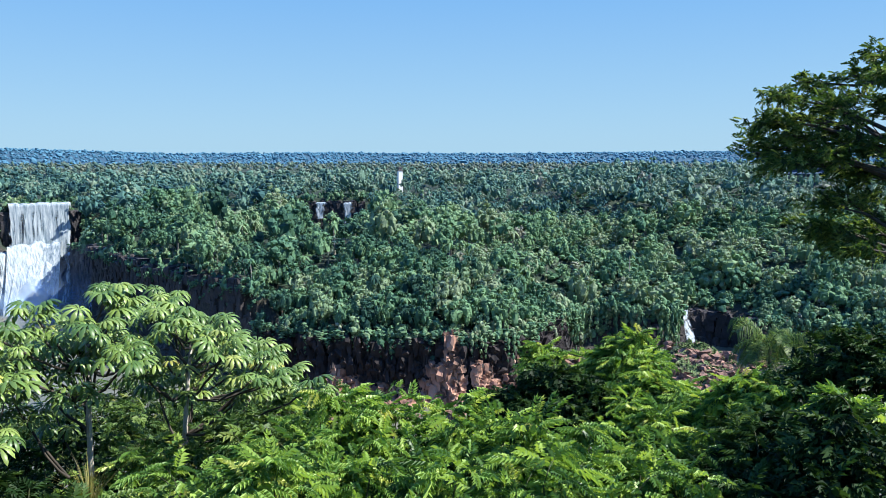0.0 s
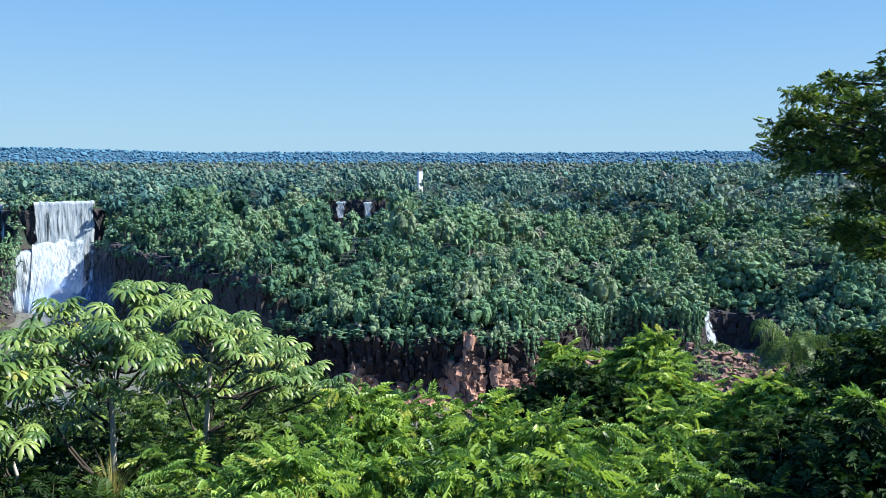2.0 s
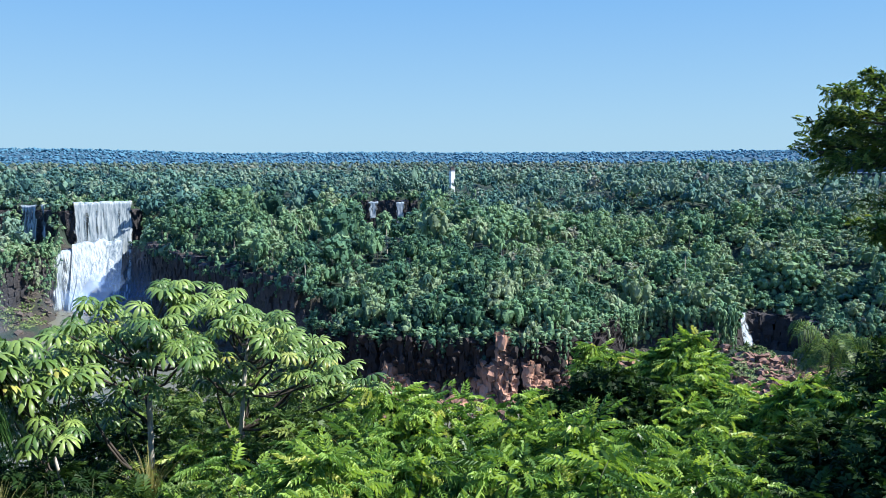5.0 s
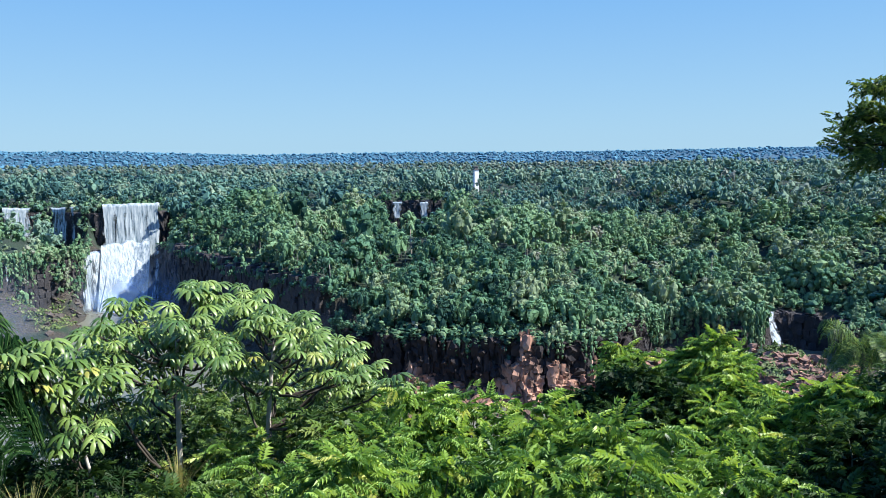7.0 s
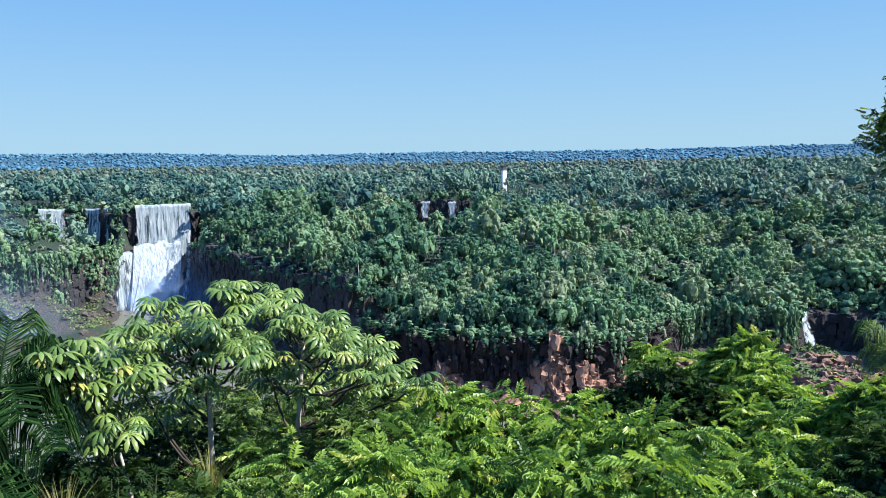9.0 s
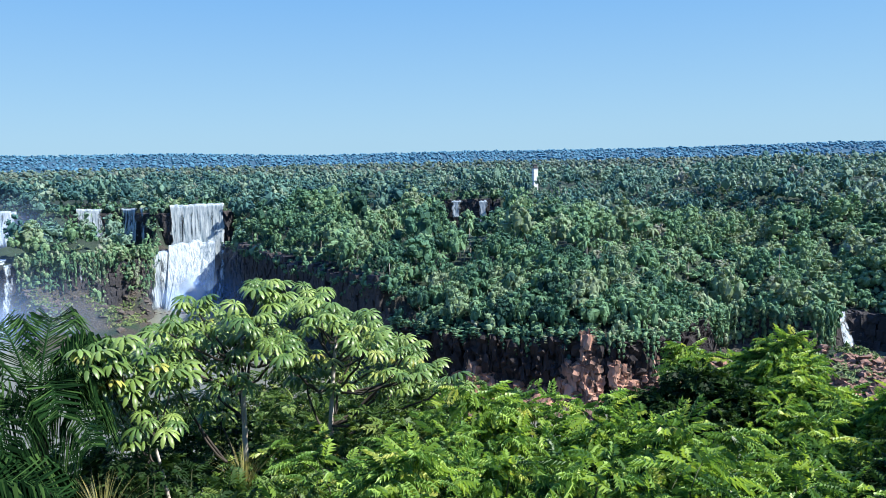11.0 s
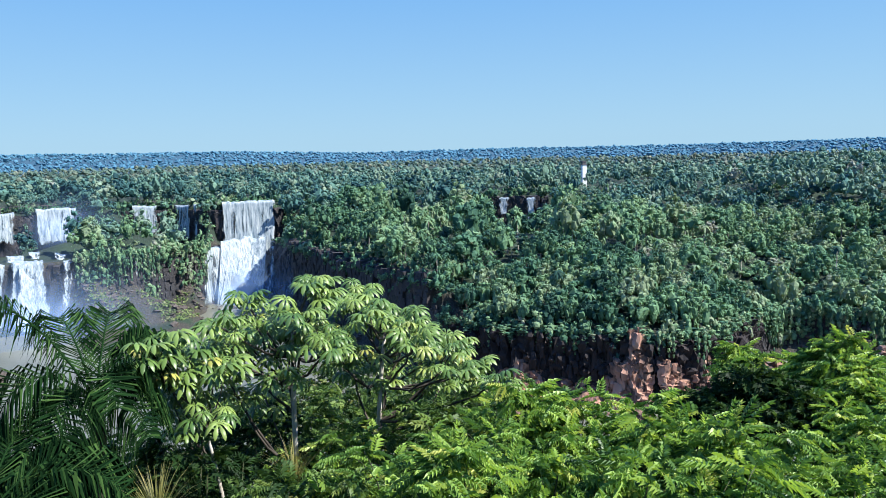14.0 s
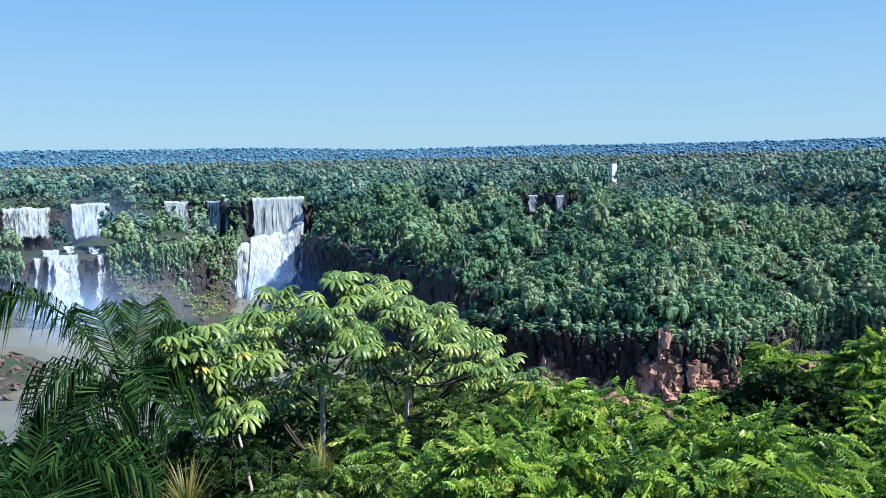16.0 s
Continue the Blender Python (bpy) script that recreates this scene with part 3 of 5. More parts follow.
low_spots = [np.concatenate([b, a[k & lane]]) for a, b in zip(sp, low_spots)]
wood("young_forest", "low young trees in front of the distant falls", C_KIND, low_spots, (0.6, 1.1), HAZY_PLATEAU, 14, 0.05, 1.0)
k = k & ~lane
wood("plateau_forest", "dense green rainforest on the plateau behind the falls", P_KIND, [a[k] for a in sp], (0.85, 2.0), HAZY_PLATEAU, 6, 0.25, 1.3, False, 6.0)
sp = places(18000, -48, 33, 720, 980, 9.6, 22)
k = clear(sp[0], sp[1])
wood("back_forest", "dense rainforest farther back on the plateau, greens greyed by painted haze", B2_KIND, [a[k] for a in sp], (0.8, 1.7), HAZY_PLATEAU, 16, 0.25, 1.2, False, 6.0)
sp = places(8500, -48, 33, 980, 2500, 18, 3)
wood("distant_forest", "distant forest canopy, greyed by painted haze", D_KIND, sp, (1.1, 2.3), HAZY_FAR_FOREST, 7, 0.1, 1.1)
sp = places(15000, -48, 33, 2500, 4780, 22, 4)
wood("ridge_forest", "forest on the far ridge, haze painted in as blue", E_KIND, sp, (1.9, 3.6), HAZY_RIDGE, 8, -0.12, 0.9)


# single trees along the island's rim
def rim_tree_kind(seed):
    rng = random.Random(seed)
    root = new("tree")
    cr = canopy(400 + seed, 4.4, 8.0, 16, 18, 0.38, 1.3)
    v = cr[0] + np.array([0, 0, 1.2])
    limbs = [tube(bend((0, 0, -2.5), (rng.uniform(-.5, .5), rng.uniform(-.5, .5), 6), 0.1, 5, 0.15, rng), [0.35, 0.3, 0.26, 0.22, 0.18, 0.12])]
    for i in range(4):
        a = rng.uniform(0, 6.28)
        limbs.append(tube(bend((0, 0, rng.uniform(2, 4)), (2.6 * math.cos(a), 2.6 * math.sin(a), rng.uniform(5.5, 7.5)), -0.4, 4, 0.1, rng), [0.16, 0.13, 0.1, 0.08, 0.05], 5))
    tm = tri_mesh("trunk", *join(limbs), BARK)
    part("trunk", tm, root)
    part("crown", tri_mesh("crown", v, cr[1], FOREST_THING), root)
    return tagged(root, "broad rainforest tree on the edge of the island cliff", "tree", "trees along the island cliff")


sp = places(1500, -13, 9, 308, 372, 6.2, 9)
rng = random.Random(12)
kinds = [rim_tree_kind(i) for i in range(5)]
used = set()
for i in range(min(len(sp[0]), 290)):
    k = rng.randrange(5)
    sc = rng.uniform(0.85, 1.75)
    m = Matrix.LocRotScale((sp[0][i], sp[1][i], sp[2][i]), Euler((0, 0, rng.uniform(0, 6.28))), (sc, sc, sc * rng.uniform(0.9, 1.3)))
    if k in used:
        ob = copy_thing(kinds[k], m)
        ob.matrix_basis = m
    else:
        kinds[k].matrix_basis = m
        used.add(k)


def island_palm_kind(seed):
    rng = random.Random(seed)
    root = new("palm_tree")
    h = rng.uniform(11, 14)
    part("trunk", tri_mesh("trunk", *tube(bend((0, 0, -1), (rng.uniform(-.6, .6), rng.uniform(-.6, .6), h), 0, 5, 0.1, rng), [0.26, 0.22, 0.2, 0.18, 0.17, 0.16], 6), PALE_BARK), root, "pale slender trunk")
    vs, fs = [], []
    for k in range(15):
        a, rise = rng.uniform(0, 6.28), rng.uniform(-0.2, 1.0)
        d, sd = np.array([math.cos(a), math.sin(a), 0]), np.array([-math.sin(a), math.cos(a), 0])
        prev = None
        for i in range(5):
            u = i / 4
            c = np.array([0, 0, h]) + d * 3.3 * u + np.array([0, 0, 3.0 * (rise * u - 1.35 * u * u)])
            w = 0.55 * math.sin(math.pi * min(1, 0.15 + 0.85 * u))
            n = len(vs)
            vs += [c - sd * w - np.array([0, 0, 0.35 * w]), c, c + sd * w - np.array([0, 0, 0.35 * w])]
            if prev is not None:
                fs += [(prev, prev + 1, n + 1), (prev, n + 1, n), (prev + 1, prev + 2, n + 2), (prev + 1, n + 2, n + 1)]
            prev = n
    part("crown", tri_mesh("crown", np.array(vs), np.array(fs), FOREST_THING), root)
    return tagged(root, "slender palm with a drooping crown among the island trees", "palm", "palms on the island")


sp = places(700, -15, 14, 322, 470, 9.0, 15)
rng = random.Random(16)
pk = [island_palm_kind(i) for i in range(4)]
for i in range(min(len(sp[0]), 44)):
    sc = rng.uniform(0.8, 1.25)
    m = Matrix.LocRotScale((sp[0][i], sp[1][i], sp[2][i]), Euler((0, 0, rng.uniform(0, 6.28))), (sc, sc, sc))
    if i < 4:
        pk[i].matrix_basis = m
    else:
        copy_thing(pk[i % 4], m).matrix_basis = m


# ---------- the falls ----------
def rim_at(line, az):
    """Distance of a rim line along a bearing, by the straight runs between its corners."""
    xy = line_points(line)
    k = int(np.clip(np.searchsorted([a for a, _ in line], az), 1, len(line) - 1))
    (ax, ay), (bx, by) = xy[k - 1], xy[k]
    c, d = math.sin(radians(az)), math.cos(radians(az))
    ux, uy = bx - ax, by - ay
    return (ax * uy - ay * ux) / (c * uy - d * ux)


def fall_sheet(a0, a1, line, out, top, foot, seed, ragged=0.8, bulge=0.4, bare=0.12, lean=4.0, f0=None, f1=None):
    """A curtain of falling water between two bearings, out metres before a rim: over the lip, then down in strands to the bearings f0 to f1."""
    f0, f1 = (a0 if f0 is None else f0), (a1 if f1 is None else f1)
    dist = rim_at(line, (a0 + a1) / 2)
    w = abs(a1 - a0) * math.pi / 180 * dist
    nu, nv = max(10, int(w / 0.45)), 40
    u, v = np.meshgrid(np.linspace(0, 1, nu), np.linspace(0, 1, nv))
    way = v ** 1.4
    az = np.radians((a0 + (a1 - a0) * u) * (1 - way) + (f0 + (f1 - f0) * u) * way)
    rim = np.array([rim_at(line, a) for a in np.linspace(a0, a1, nu)])[None, :] - out
    lip = smooth(0, 0.07, v)
    depth = rim + 7 * (1 - lip) - lean * v - bulge * (vnoise(u * w / 3.0, v * 3, seed) + 0.7 * vnoise(u * w / 1.0, v * 5, seed + 1)) * smooth(0.02, 0.4, v) * 0.6
    ztop = top + ragged * (vnoise(u * w / 6, u * 0, seed + 2) + 0.5 * vnoise(u * w / 1.8, u * 0, seed + 9))
    z = ztop - (ztop - foot) * np.maximum(v - 0.05, 0) / 0.95 + 2.5 * vnoise(u * w / 2.2, v * 0 + 0.5, seed + 4) * smooth(0.75, 1.0, v)
    x, y = depth * np.sin(az), depth * np.cos(az)
    edge = np.minimum(u, 1 - u) * w + 1.1 * vnoise(u * 3, v * 9, seed + 8) * smooth(0.05, 0.3, v)
    solid = 0.2 - bare + 0.28 * smooth(0.25, 0.0, v) + 0.16 * vnoise(u * w / 4, v * 0.5, seed + 3) + 0.12 * vnoise(u * w / 1.3, v * 0.4, seed + 6)
    solid = solid - 0.4 * (1 - smooth(0.0, 2.0, edge)) - 0.25 * smooth(0.9, 1.0, v)
    i = np.arange(nu * nv).reshape(nv, nu)
    q = np.stack([i[:-1, :-1], i[:-1, 1:], i[1:, 1:], i[1:, :-1]], -1).reshape(-1, 4)
    f = np.concatenate([q[:, [0, 2, 1]], q[:, [0, 3, 2]]])
    return np.stack([x, y, z], -1).reshape(-1, 3), f, solid.ravel()


def waterfall(label, sheets):
    root = tagged(new("waterfall"), label, "waterfall", "waterfalls of the gorge")
    for s in sheets:
        v, f, t = fall_sheet(**s)
        part("stream", tri_mesh("stream", v, f, FALL, t, True), root)
    return root


waterfall("broad roaring white waterfall in two leaps", [
    dict(a0=-28.75, a1=-25.1, line=HIGH, out=2, top=-29.0, foot=-66, seed=1, bare=-0.04),
    dict(a0=-28.9, a1=-25.8, line=LOW, out=10, top=-55.0, foot=-98, seed=2, ragged=1.4, bare=-0.5, bulge=0.7, lean=16, f0=-29.4, f1=-26.3),
    dict(a0=-28.6, a1=-26.2, line=LOW, out=15, top=-68.0, foot=-98, seed=22, ragged=5.0, bare=-0.3, bulge=0.8, lean=14, f0=-29.3, f1=-26.5),
    dict(a0=-30.0, a1=-28.6, line=LOW, out=10, top=-59, foot=-97, seed=3, bare=0.04, lean=8, f0=-30.3, f1=-28.6),
    dict(a0=-25.5, a1=-25.0, line=HIGH, out=13, top=-62, foot=-96, seed=4, bare=0.02, lean=9, f0=-26.2, f1=-25.5)])
waterfall("narrow white waterfall in an upper row", [dict(a0=-31.75, a1=-30.8, line=HIGH, out=2, top=-31.5, foot=-56, seed=5, bare=0.0), dict(a0=-30.65, a1=-30.35, line=HIGH, out=2, top=-32, foot=-56, seed=55, bare=0.0)])
waterfall("white waterfall in an upper row over dark rock", [dict(a0=-34.5, a1=-32.85, line=HIGH, out=2, top=-31.5, foot=-53, seed=6, bare=0.0)])
waterfall("broad white waterfall in an upper row", [dict(a0=-40.3, a1=-37.95, line=HIGH, out=2, top=-31.5, foot=-55, seed=7, bare=-0.06)])
waterfall("wide low white waterfall in an upper row", [dict(a0=-44.3, a1=-41.5, line=HIGH, out=2, top=-33, foot=-54, seed=8, bare=0.0)])
waterfall("white lower waterfall spreading over rock", [
    dict(a0=-41.9, a1=-40.1, line=LOW, out=4, top=-56, foot=-96, seed=9, bare=-0.02, lean=13, f0=-42.7, f1=-39.8),
    dict(a0=-41.5, a1=-40.6, line=LOW, out=9, top=-63, foot=-96, seed=19, bare=-0.1, lean=12, ragged=3.0, f0=-42.4, f1=-40.1),
    dict(a0=-42.75, a1=-42.3, line=LOW, out=4, top=-58, foot=-95, seed=10, bare=-0.02, lean=8, f0=-43.2, f1=-42.4),
    dict(a0=-44.05, a1=-43.85, line=LOW, out=4, top=-59, foot=-90, seed=16, bare=0.0, lean=6)])
waterfall("low white rapids on the terrace between the falls", [
    dict(a0=-42.2, a1=-41.2, line=LOW, out=-16, top=-54.5, foot=-59.5, seed=31, bare=-0.1, lean=5),
    dict(a0=-40.9, a1=-40.2, line=LOW, out=-22, top=-53.5, foot=-59, seed=32, bare=-0.05, lean=5),
    dict(a0=-39.4, a1=-38.7, line=LOW, out=-14, top=-55, foot=-59.5, seed=33, bare=-0.05, lean=4)])
waterfall("thin white waterfall fanning out at its foot", [dict(a0=-38.95, a1=-38.5, line=LOW, out=4, top=-57, foot=-96, seed=11, bare=-0.03, lean=14, f0=-39.7, f1=-38.3)])
waterfall("thin white waterfall down a green rock wall", [dict(a0=-34.6, a1=-34.35, line=LOW, out=6, top=-57, foot=-88, seed=12, bare=0.0, lean=8, f0=-34.85, f1=-34.35)])
waterfall("small distant waterfall between dark trees", [dict(a0=-7.15, a1=-6.5, line=HIGH, out=8, top=-36.0, foot=-60, seed=13, bare=0.0)])
waterfall("small distant waterfall half behind trees", [dict(a0=-9.1, a1=-8.3, line=HIGH, out=8, top=-36.0, foot=-50, seed=14, bare=0.08)])
waterfall("small waterfall in a shaded alcove", [dict(a0=17.05, a1=17.35, line=LOW, out=10, top=-77.5, foot=-97, seed=15, bare=-0.3, lean=10, f0=17.6, f1=18.5, ragged=0.6)])


# ---------- rock walls ----------
def block_mesh(seed, mat, worn=1.0, rough=0.0, cuts=1):
    """A jagged basalt block about one metre each way, standing on z = 0."""
    rng = random.Random(seed)
    bm = bmesh.new()
    bmesh.ops.create_cube(bm, size=1.0)
    bmesh.ops.subdivide_edges(bm, edges=list(bm.edges), cuts=cuts, use_grid_fill=True)
    for v in bm.verts:
        corner = sum(abs(c) > 0.4 for c in v.co)
        pull = 1 - worn * (0.0, 0.0, 0.07, 0.2)[corner]
        j = 0.05 + 0.08 * worn + rough
        v.co = Vector((v.co.x * pull + rng.uniform(-j, j), v.co.y * pull + rng.uniform(-j, j), 0.5 + v.co.z * (0.9 + 0.1 * pull) + rng.uniform(-j, j) * 0.8))
    bmesh.ops.triangulate(bm, faces=list(bm.faces))
    me = bpy.data.meshes.new("block")
    bm.to_mesh(me)
    bm.free()
    me.materials.append(mat)
    return me


def arrays_of(me):
    v = np.empty(len(me.vertices) * 3, np.float32)
    me.vertices.foreach_get("co", v)
    return v.reshape(-1, 3).astype(float), np.array([tuple(p.vertices) for p in me.polygons])


BLOCKS = [block_mesh(i, RED_ROCK, 0.3 if i < 5 else 0.8, 0.085, 2) for i in range(7)]
BLOCK_ARRAYS = [arrays_of(block_mesh(20 + i, ROCK, 0.55)) for i in range(7)]
SHARP = [arrays_of(block_mesh(60 + i, ROCK, 0.0, 0.17)) for i in range(7)]
WALL_ARRAYS = [arrays_of(block_mesh(40 + i, ROCK, 0.15)) for i in range(7)]


def along(line, az0, az1, step):
    """Places along a rim line between two bearings, with the way outward."""
    xy = line_points([p for p in line if -70 < p[0] < 70])
    out = []
    for (ax, ay), (bx, by) in zip(xy[:-1], xy[1:]):
        ln = math.hypot(bx - ax, by - ay)
        for i in range(max(1, int(ln / step))):
            u = i * step / ln
            x, y = ax + (bx - ax) * u, ay + (by - ay) * u
            if az0 <= math.degrees(math.atan2(x, y)) <= az1:
                n = Vector(((by - ay), -(bx - ax), 0)).normalized()
                if n.dot(Vector((x, y, 0))) > 0:
                    n = -n
                out.append((x, y, n))
    return out


cliff = tagged(new("cliff"), "fractured dark red basalt cliff under the island forest", "cliff", kind="structure")
rng = random.Random(41)
spots = []
face = []
for x, y, n in along(LOW, -12.5, 8.2, 1.9):
    a = math.degrees(math.atan2(x, y))
    turn = math.atan2(n.y, n.x)
    jut = 4.0 + 2.5 * float(vnoise(a * 0.9, 0.5, 51)) + 3.5 * math.exp(-((a - 1.1) / 2.0) ** 2) + 2.0 * math.exp(-((a + 7.5) / 1.3) ** 2)
    crest = -93 + 4.0 * float(vnoise(a * 1.7, 3.5, 52)) + 13.0 * math.exp(-((a - 1.1) / 2.3) ** 4) + 16.0 * math.exp(-((a - 4.7) / 0.5) ** 2) + 7.0 * math.exp(-((a + 7.4) / 1.5) ** 4) + 15 * math.exp(-((a - 0.6) / 0.35) ** 2)
    z = RIVER - 2.5
    while z < crest and (a > 0 or float(vnoise(a * 2.3, 9.5, 53)) > -0.3):
        h = rng.uniform(1.8, 5.5)
        o = jut + rng.uniform(-1.4, 1.2) - 0.12 * (z - RIVER)
        spots.append((x + n.x * o, y + n.y * o, z, turn, rng.uniform(3.5, 6), rng.uniform(1.3, 3.6), min(h, crest - z + 2)))
        z += h * 0.88
    z = RIVER - 2 + rng.uniform(0, 6)
    top = -72.5 + rng.uniform(-3, 1.5)
    while z < top:
        h = rng.uniform(2.5, 8.0)
        face.append((x + n.x * rng.uniform(0.0, 2.6), y + n.y * rng.uniform(0.0, 2.6), z, turn + rng.uniform(-.6, .6), rng.uniform(5, 8), rng.uniform(1.6, 3.8), min(h, top - z + 1)))
        z += h * 0.9
for k, (x, y, z, turn, deep, wide, h) in enumerate(sorted(spots, key=lambda q: abs(math.degrees(math.atan2(q[0], q[1])) - 0.5))):
    if k < 300:
        m = Matrix.LocRotScale((x, y, z), Euler((rng.uniform(-.14, .14), rng.uniform(-.14, .14), turn + rng.uniform(0.2, 1.2))), (deep * 0.75, wide * 1.3, h * 1.1))
        part("block", BLOCKS[rng.randrange(7)], cliff, "", m)
    else:
        face.append((x, y, z, turn, deep, wide, h))


def rubble(name, label, mats, mat, category="rocks", shapes=BLOCK_ARRAYS):
    rs = np.random.default_rng(5)
    mats = np.asarray(mats)
    k = rs.integers(0, 7, len(mats))
    v, f = join([spread(shapes[i], mats[k == i]) for i in range(7) if (k == i).any()])
    ob = new(name, tri_mesh(name, v, f, mat))
    return tagged(ob, label, category, kind="stuff")


def stone_pose(x, y, z, turn, a, b, h, tip=0.12):
    return np.array(Matrix.LocRotScale((x, y, z), Euler((rng.uniform(-tip, tip), rng.uniform(-tip, tip), turn)), (a, b, h)))


dark_face = tagged(new("cliff_face"), "fractured basalt face, tree shade put into its dark colour", "cliff", kind="structure")
FACE_BLOCKS = [block_mesh(60 + i, SHADED_ROCK, 0.0, 0.17) for i in range(7)]
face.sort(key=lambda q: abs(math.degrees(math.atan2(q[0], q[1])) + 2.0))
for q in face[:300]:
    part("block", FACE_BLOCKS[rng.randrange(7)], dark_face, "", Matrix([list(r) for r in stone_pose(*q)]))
rubble("cliff_end", "broken rock at the ends of the island cliff, shade in its colour", [stone_pose(*q) for q in face[300:]], SHADED_ROCK, "cliff", SHARP)

walls = []
for az0, az1 in ((-46, -12.5), (8.2, 33)):
    for x, y, n in along(LOW, az0, az1, 2.6):
        turn = math.atan2(n.y, n.x)
        a = math.degrees(math.atan2(x, y))
        top = (-60 if a < -29 else -61 if a < -24.2 else -54 if a < -14 else -68 if a < 0 else -80) + rng.uniform(-4, 1)
        z = RIVER - 2
        while z < top:
            h = rng.uniform(3.5, 8)
            if rng.random() < 0.9:
                walls.append(stone_pose(x + n.x * rng.uniform(-1.2, 0.8), y + n.y * rng.uniform(-1.2, 0.8), z, turn, rng.uniform(6, 8), rng.uniform(2.6, 5.0), min(h, top - z + 1.5)))
            z += h * 0.85
for x, y, n in along(HIGH, -9.8, -5.6, 2.6):
    turn, z = math.atan2(n.y, n.x), -66.0
    while z < -38:
        h = rng.uniform(3.5, 8)
        walls.append(stone_pose(x + n.x * rng.uniform(-1, 0.6), y + n.y * rng.uniform(-1, 0.6), z, turn, rng.uniform(6, 8), rng.uniform(2.6, 5.0), min(h, -35 - z)))
        z += h * 0.85
for x, y, n in along(HIGH, -47, -24.6, 2.6):
    turn, z = math.atan2(n.y, n.x), -64.0
    while z < -37:
        h = rng.uniform(3.5, 8)
        o = rng.uniform(-3.6, -2.6)
        walls.append(stone_pose(x + n.x * o, y + n.y * o, z, turn, rng.uniform(6, 7.5), rng.uniform(2.6, 5.0), min(h, -35.5 - z)))
        z += h * 0.85
rubble("rock_wall", "layered rock wall of the gorge, cool shade in its colour", walls, WALL_ROCK, "cliff", WALL_ARRAYS)

stones = []
for az0, az1, per, reach in ((-46, -29.5, 10, 46), (-25, 8, 4, 24), (8, 33, 3, 16)):
    for x, y, n in along(LOW, az0, az1, 4.0):
        for k in range(per):
            o = 3 + reach * rng.random() ** 1.5
            px, py = x + n.x * o + rng.uniform(-3, 3), y + n.y * o + rng.uniform(-3, 3)
            z = float(land(px, py)[0])
            sc = rng.uniform(0.8, 3.4)
            if z > RIVER - 3:
                stones.append(stone_pose(px, py, max(z, RIVER - 1) - sc * 0.3, rng.uniform(0, 6.28), sc * rng.uniform(.8, 1.6), sc, sc * rng.uniform(.3, .8), 0.5))
outcrop = []
for centre, reach, count in ((polar(18.8, 345), 34, 330), (polar(18.9, 322), 18, 130), (polar(25.5, 388), 26, 90), (polar(-46, 400), 30, 130)):
    for k in range(count):
        px, py = centre.x + rng.gauss(0, reach * 0.55), centre.y + rng.gauss(0, reach * 0.5)
        z = float(land(px, py)[0])
        sc = rng.uniform(0.8, 3.8)
        if z > RIVER - 2.5:
            (outcrop if centre.x > 0 else stones).append(stone_pose(px, py, max(z, RIVER - 0.8) - sc * 0.3, rng.uniform(0, 6.28), sc * rng.uniform(.8, 1.7), sc, sc * rng.uniform(.35, 1.1), 0.5))
for x, y, n in along(LOW, -12, 8.2, 2.5):
    for k in range(5):
        o = rng.uniform(5, 30)
        px, py = x + n.x * o, y + n.y * o
        sc = rng.uniform(1.5, 4.5)
        outcrop.append(stone_pose(px, py, max(float(land(px, py)[0]), RIVER - 0.8) - sc * 0.3, rng.uniform(0, 6.28), sc * rng.uniform(.8, 1.6), sc, sc * rng.uniform(.5, 1.2), 0.5))
rubble("boulders", "fallen brown boulders along the water", stones, GREY_ROCK, "rocks", SHARP)
rubble("red_rocks", "reddish broken rocks below the small fall", outcrop, RED_ROCK, "rocks", SHARP)


# ---------- green on the rock ----------
def tongue(seed):
    """A hanging tongue of creeper, one metre long down from the origin."""
    rng = np.random.default_rng(seed)
    c = [(rng.normal(0, 0.05), rng.normal(0, 0.05), -0.14 - 0.24 * i) for i in range(4)]
    return leafy(c, [np.array([0.2, 0.2, 0.17]) * (1 - 0.2 * i) for i in range(4)], rng.normal(0, 0.05, 4), 12, 0.055, rng)


TONGUES = [tongue(i) for i in range(5)]


def hanging(name, label, az0, az1, top, length, per, seed, mat, step=2.0, out=3.0):
    """Creepers that hang down a rock wall in tongues of uneven length."""
    rs = np.random.default_rng(seed)
    m, tone = [], []
    for x, y, n in along(LOW, az0, az1, step):
        a = math.degrees(math.atan2(x, y))
        long = length * max(0.1, 0.5 + 0.9 * float(vnoise(a * 0.9, 2.5, seed)) + 0.5 * float(vnoise(a * 4.0, 6.5, seed)))
        for k in range(per):
            ln = max(3.0, long * rs.uniform(0.5, 1.15))
            o = out * rs.uniform(0.3, 1.1)
            w = rs.uniform(5, 9)
            m.append(np.array(Matrix.LocRotScale((x + n.x * o + rs.normal(0, 1), y + n.y * o + rs.normal(0, 1), top + rs.normal(1.5, 1.2)), Euler((0, 0, rs.uniform(0, 6.28))), (w, w, ln))))
            tone.append(0.42 + 0.2 * rs.normal())
    m, tone = np.array(m), np.array(tone)
    which = rs.integers(0, 5, len(m))
    v, f = join([spread(TONGUES[i][:2], m[which == i]) for i in range(5)])
    t = np.concatenate([(tone[which == i][:, None] + TONGUES[i][2][None]).ravel() for i in range(5)])
    return tagged(new(name, tri_mesh(name, v, f, mat, np.clip(t, 0, 1))), label, "creepers", kind="stuff")


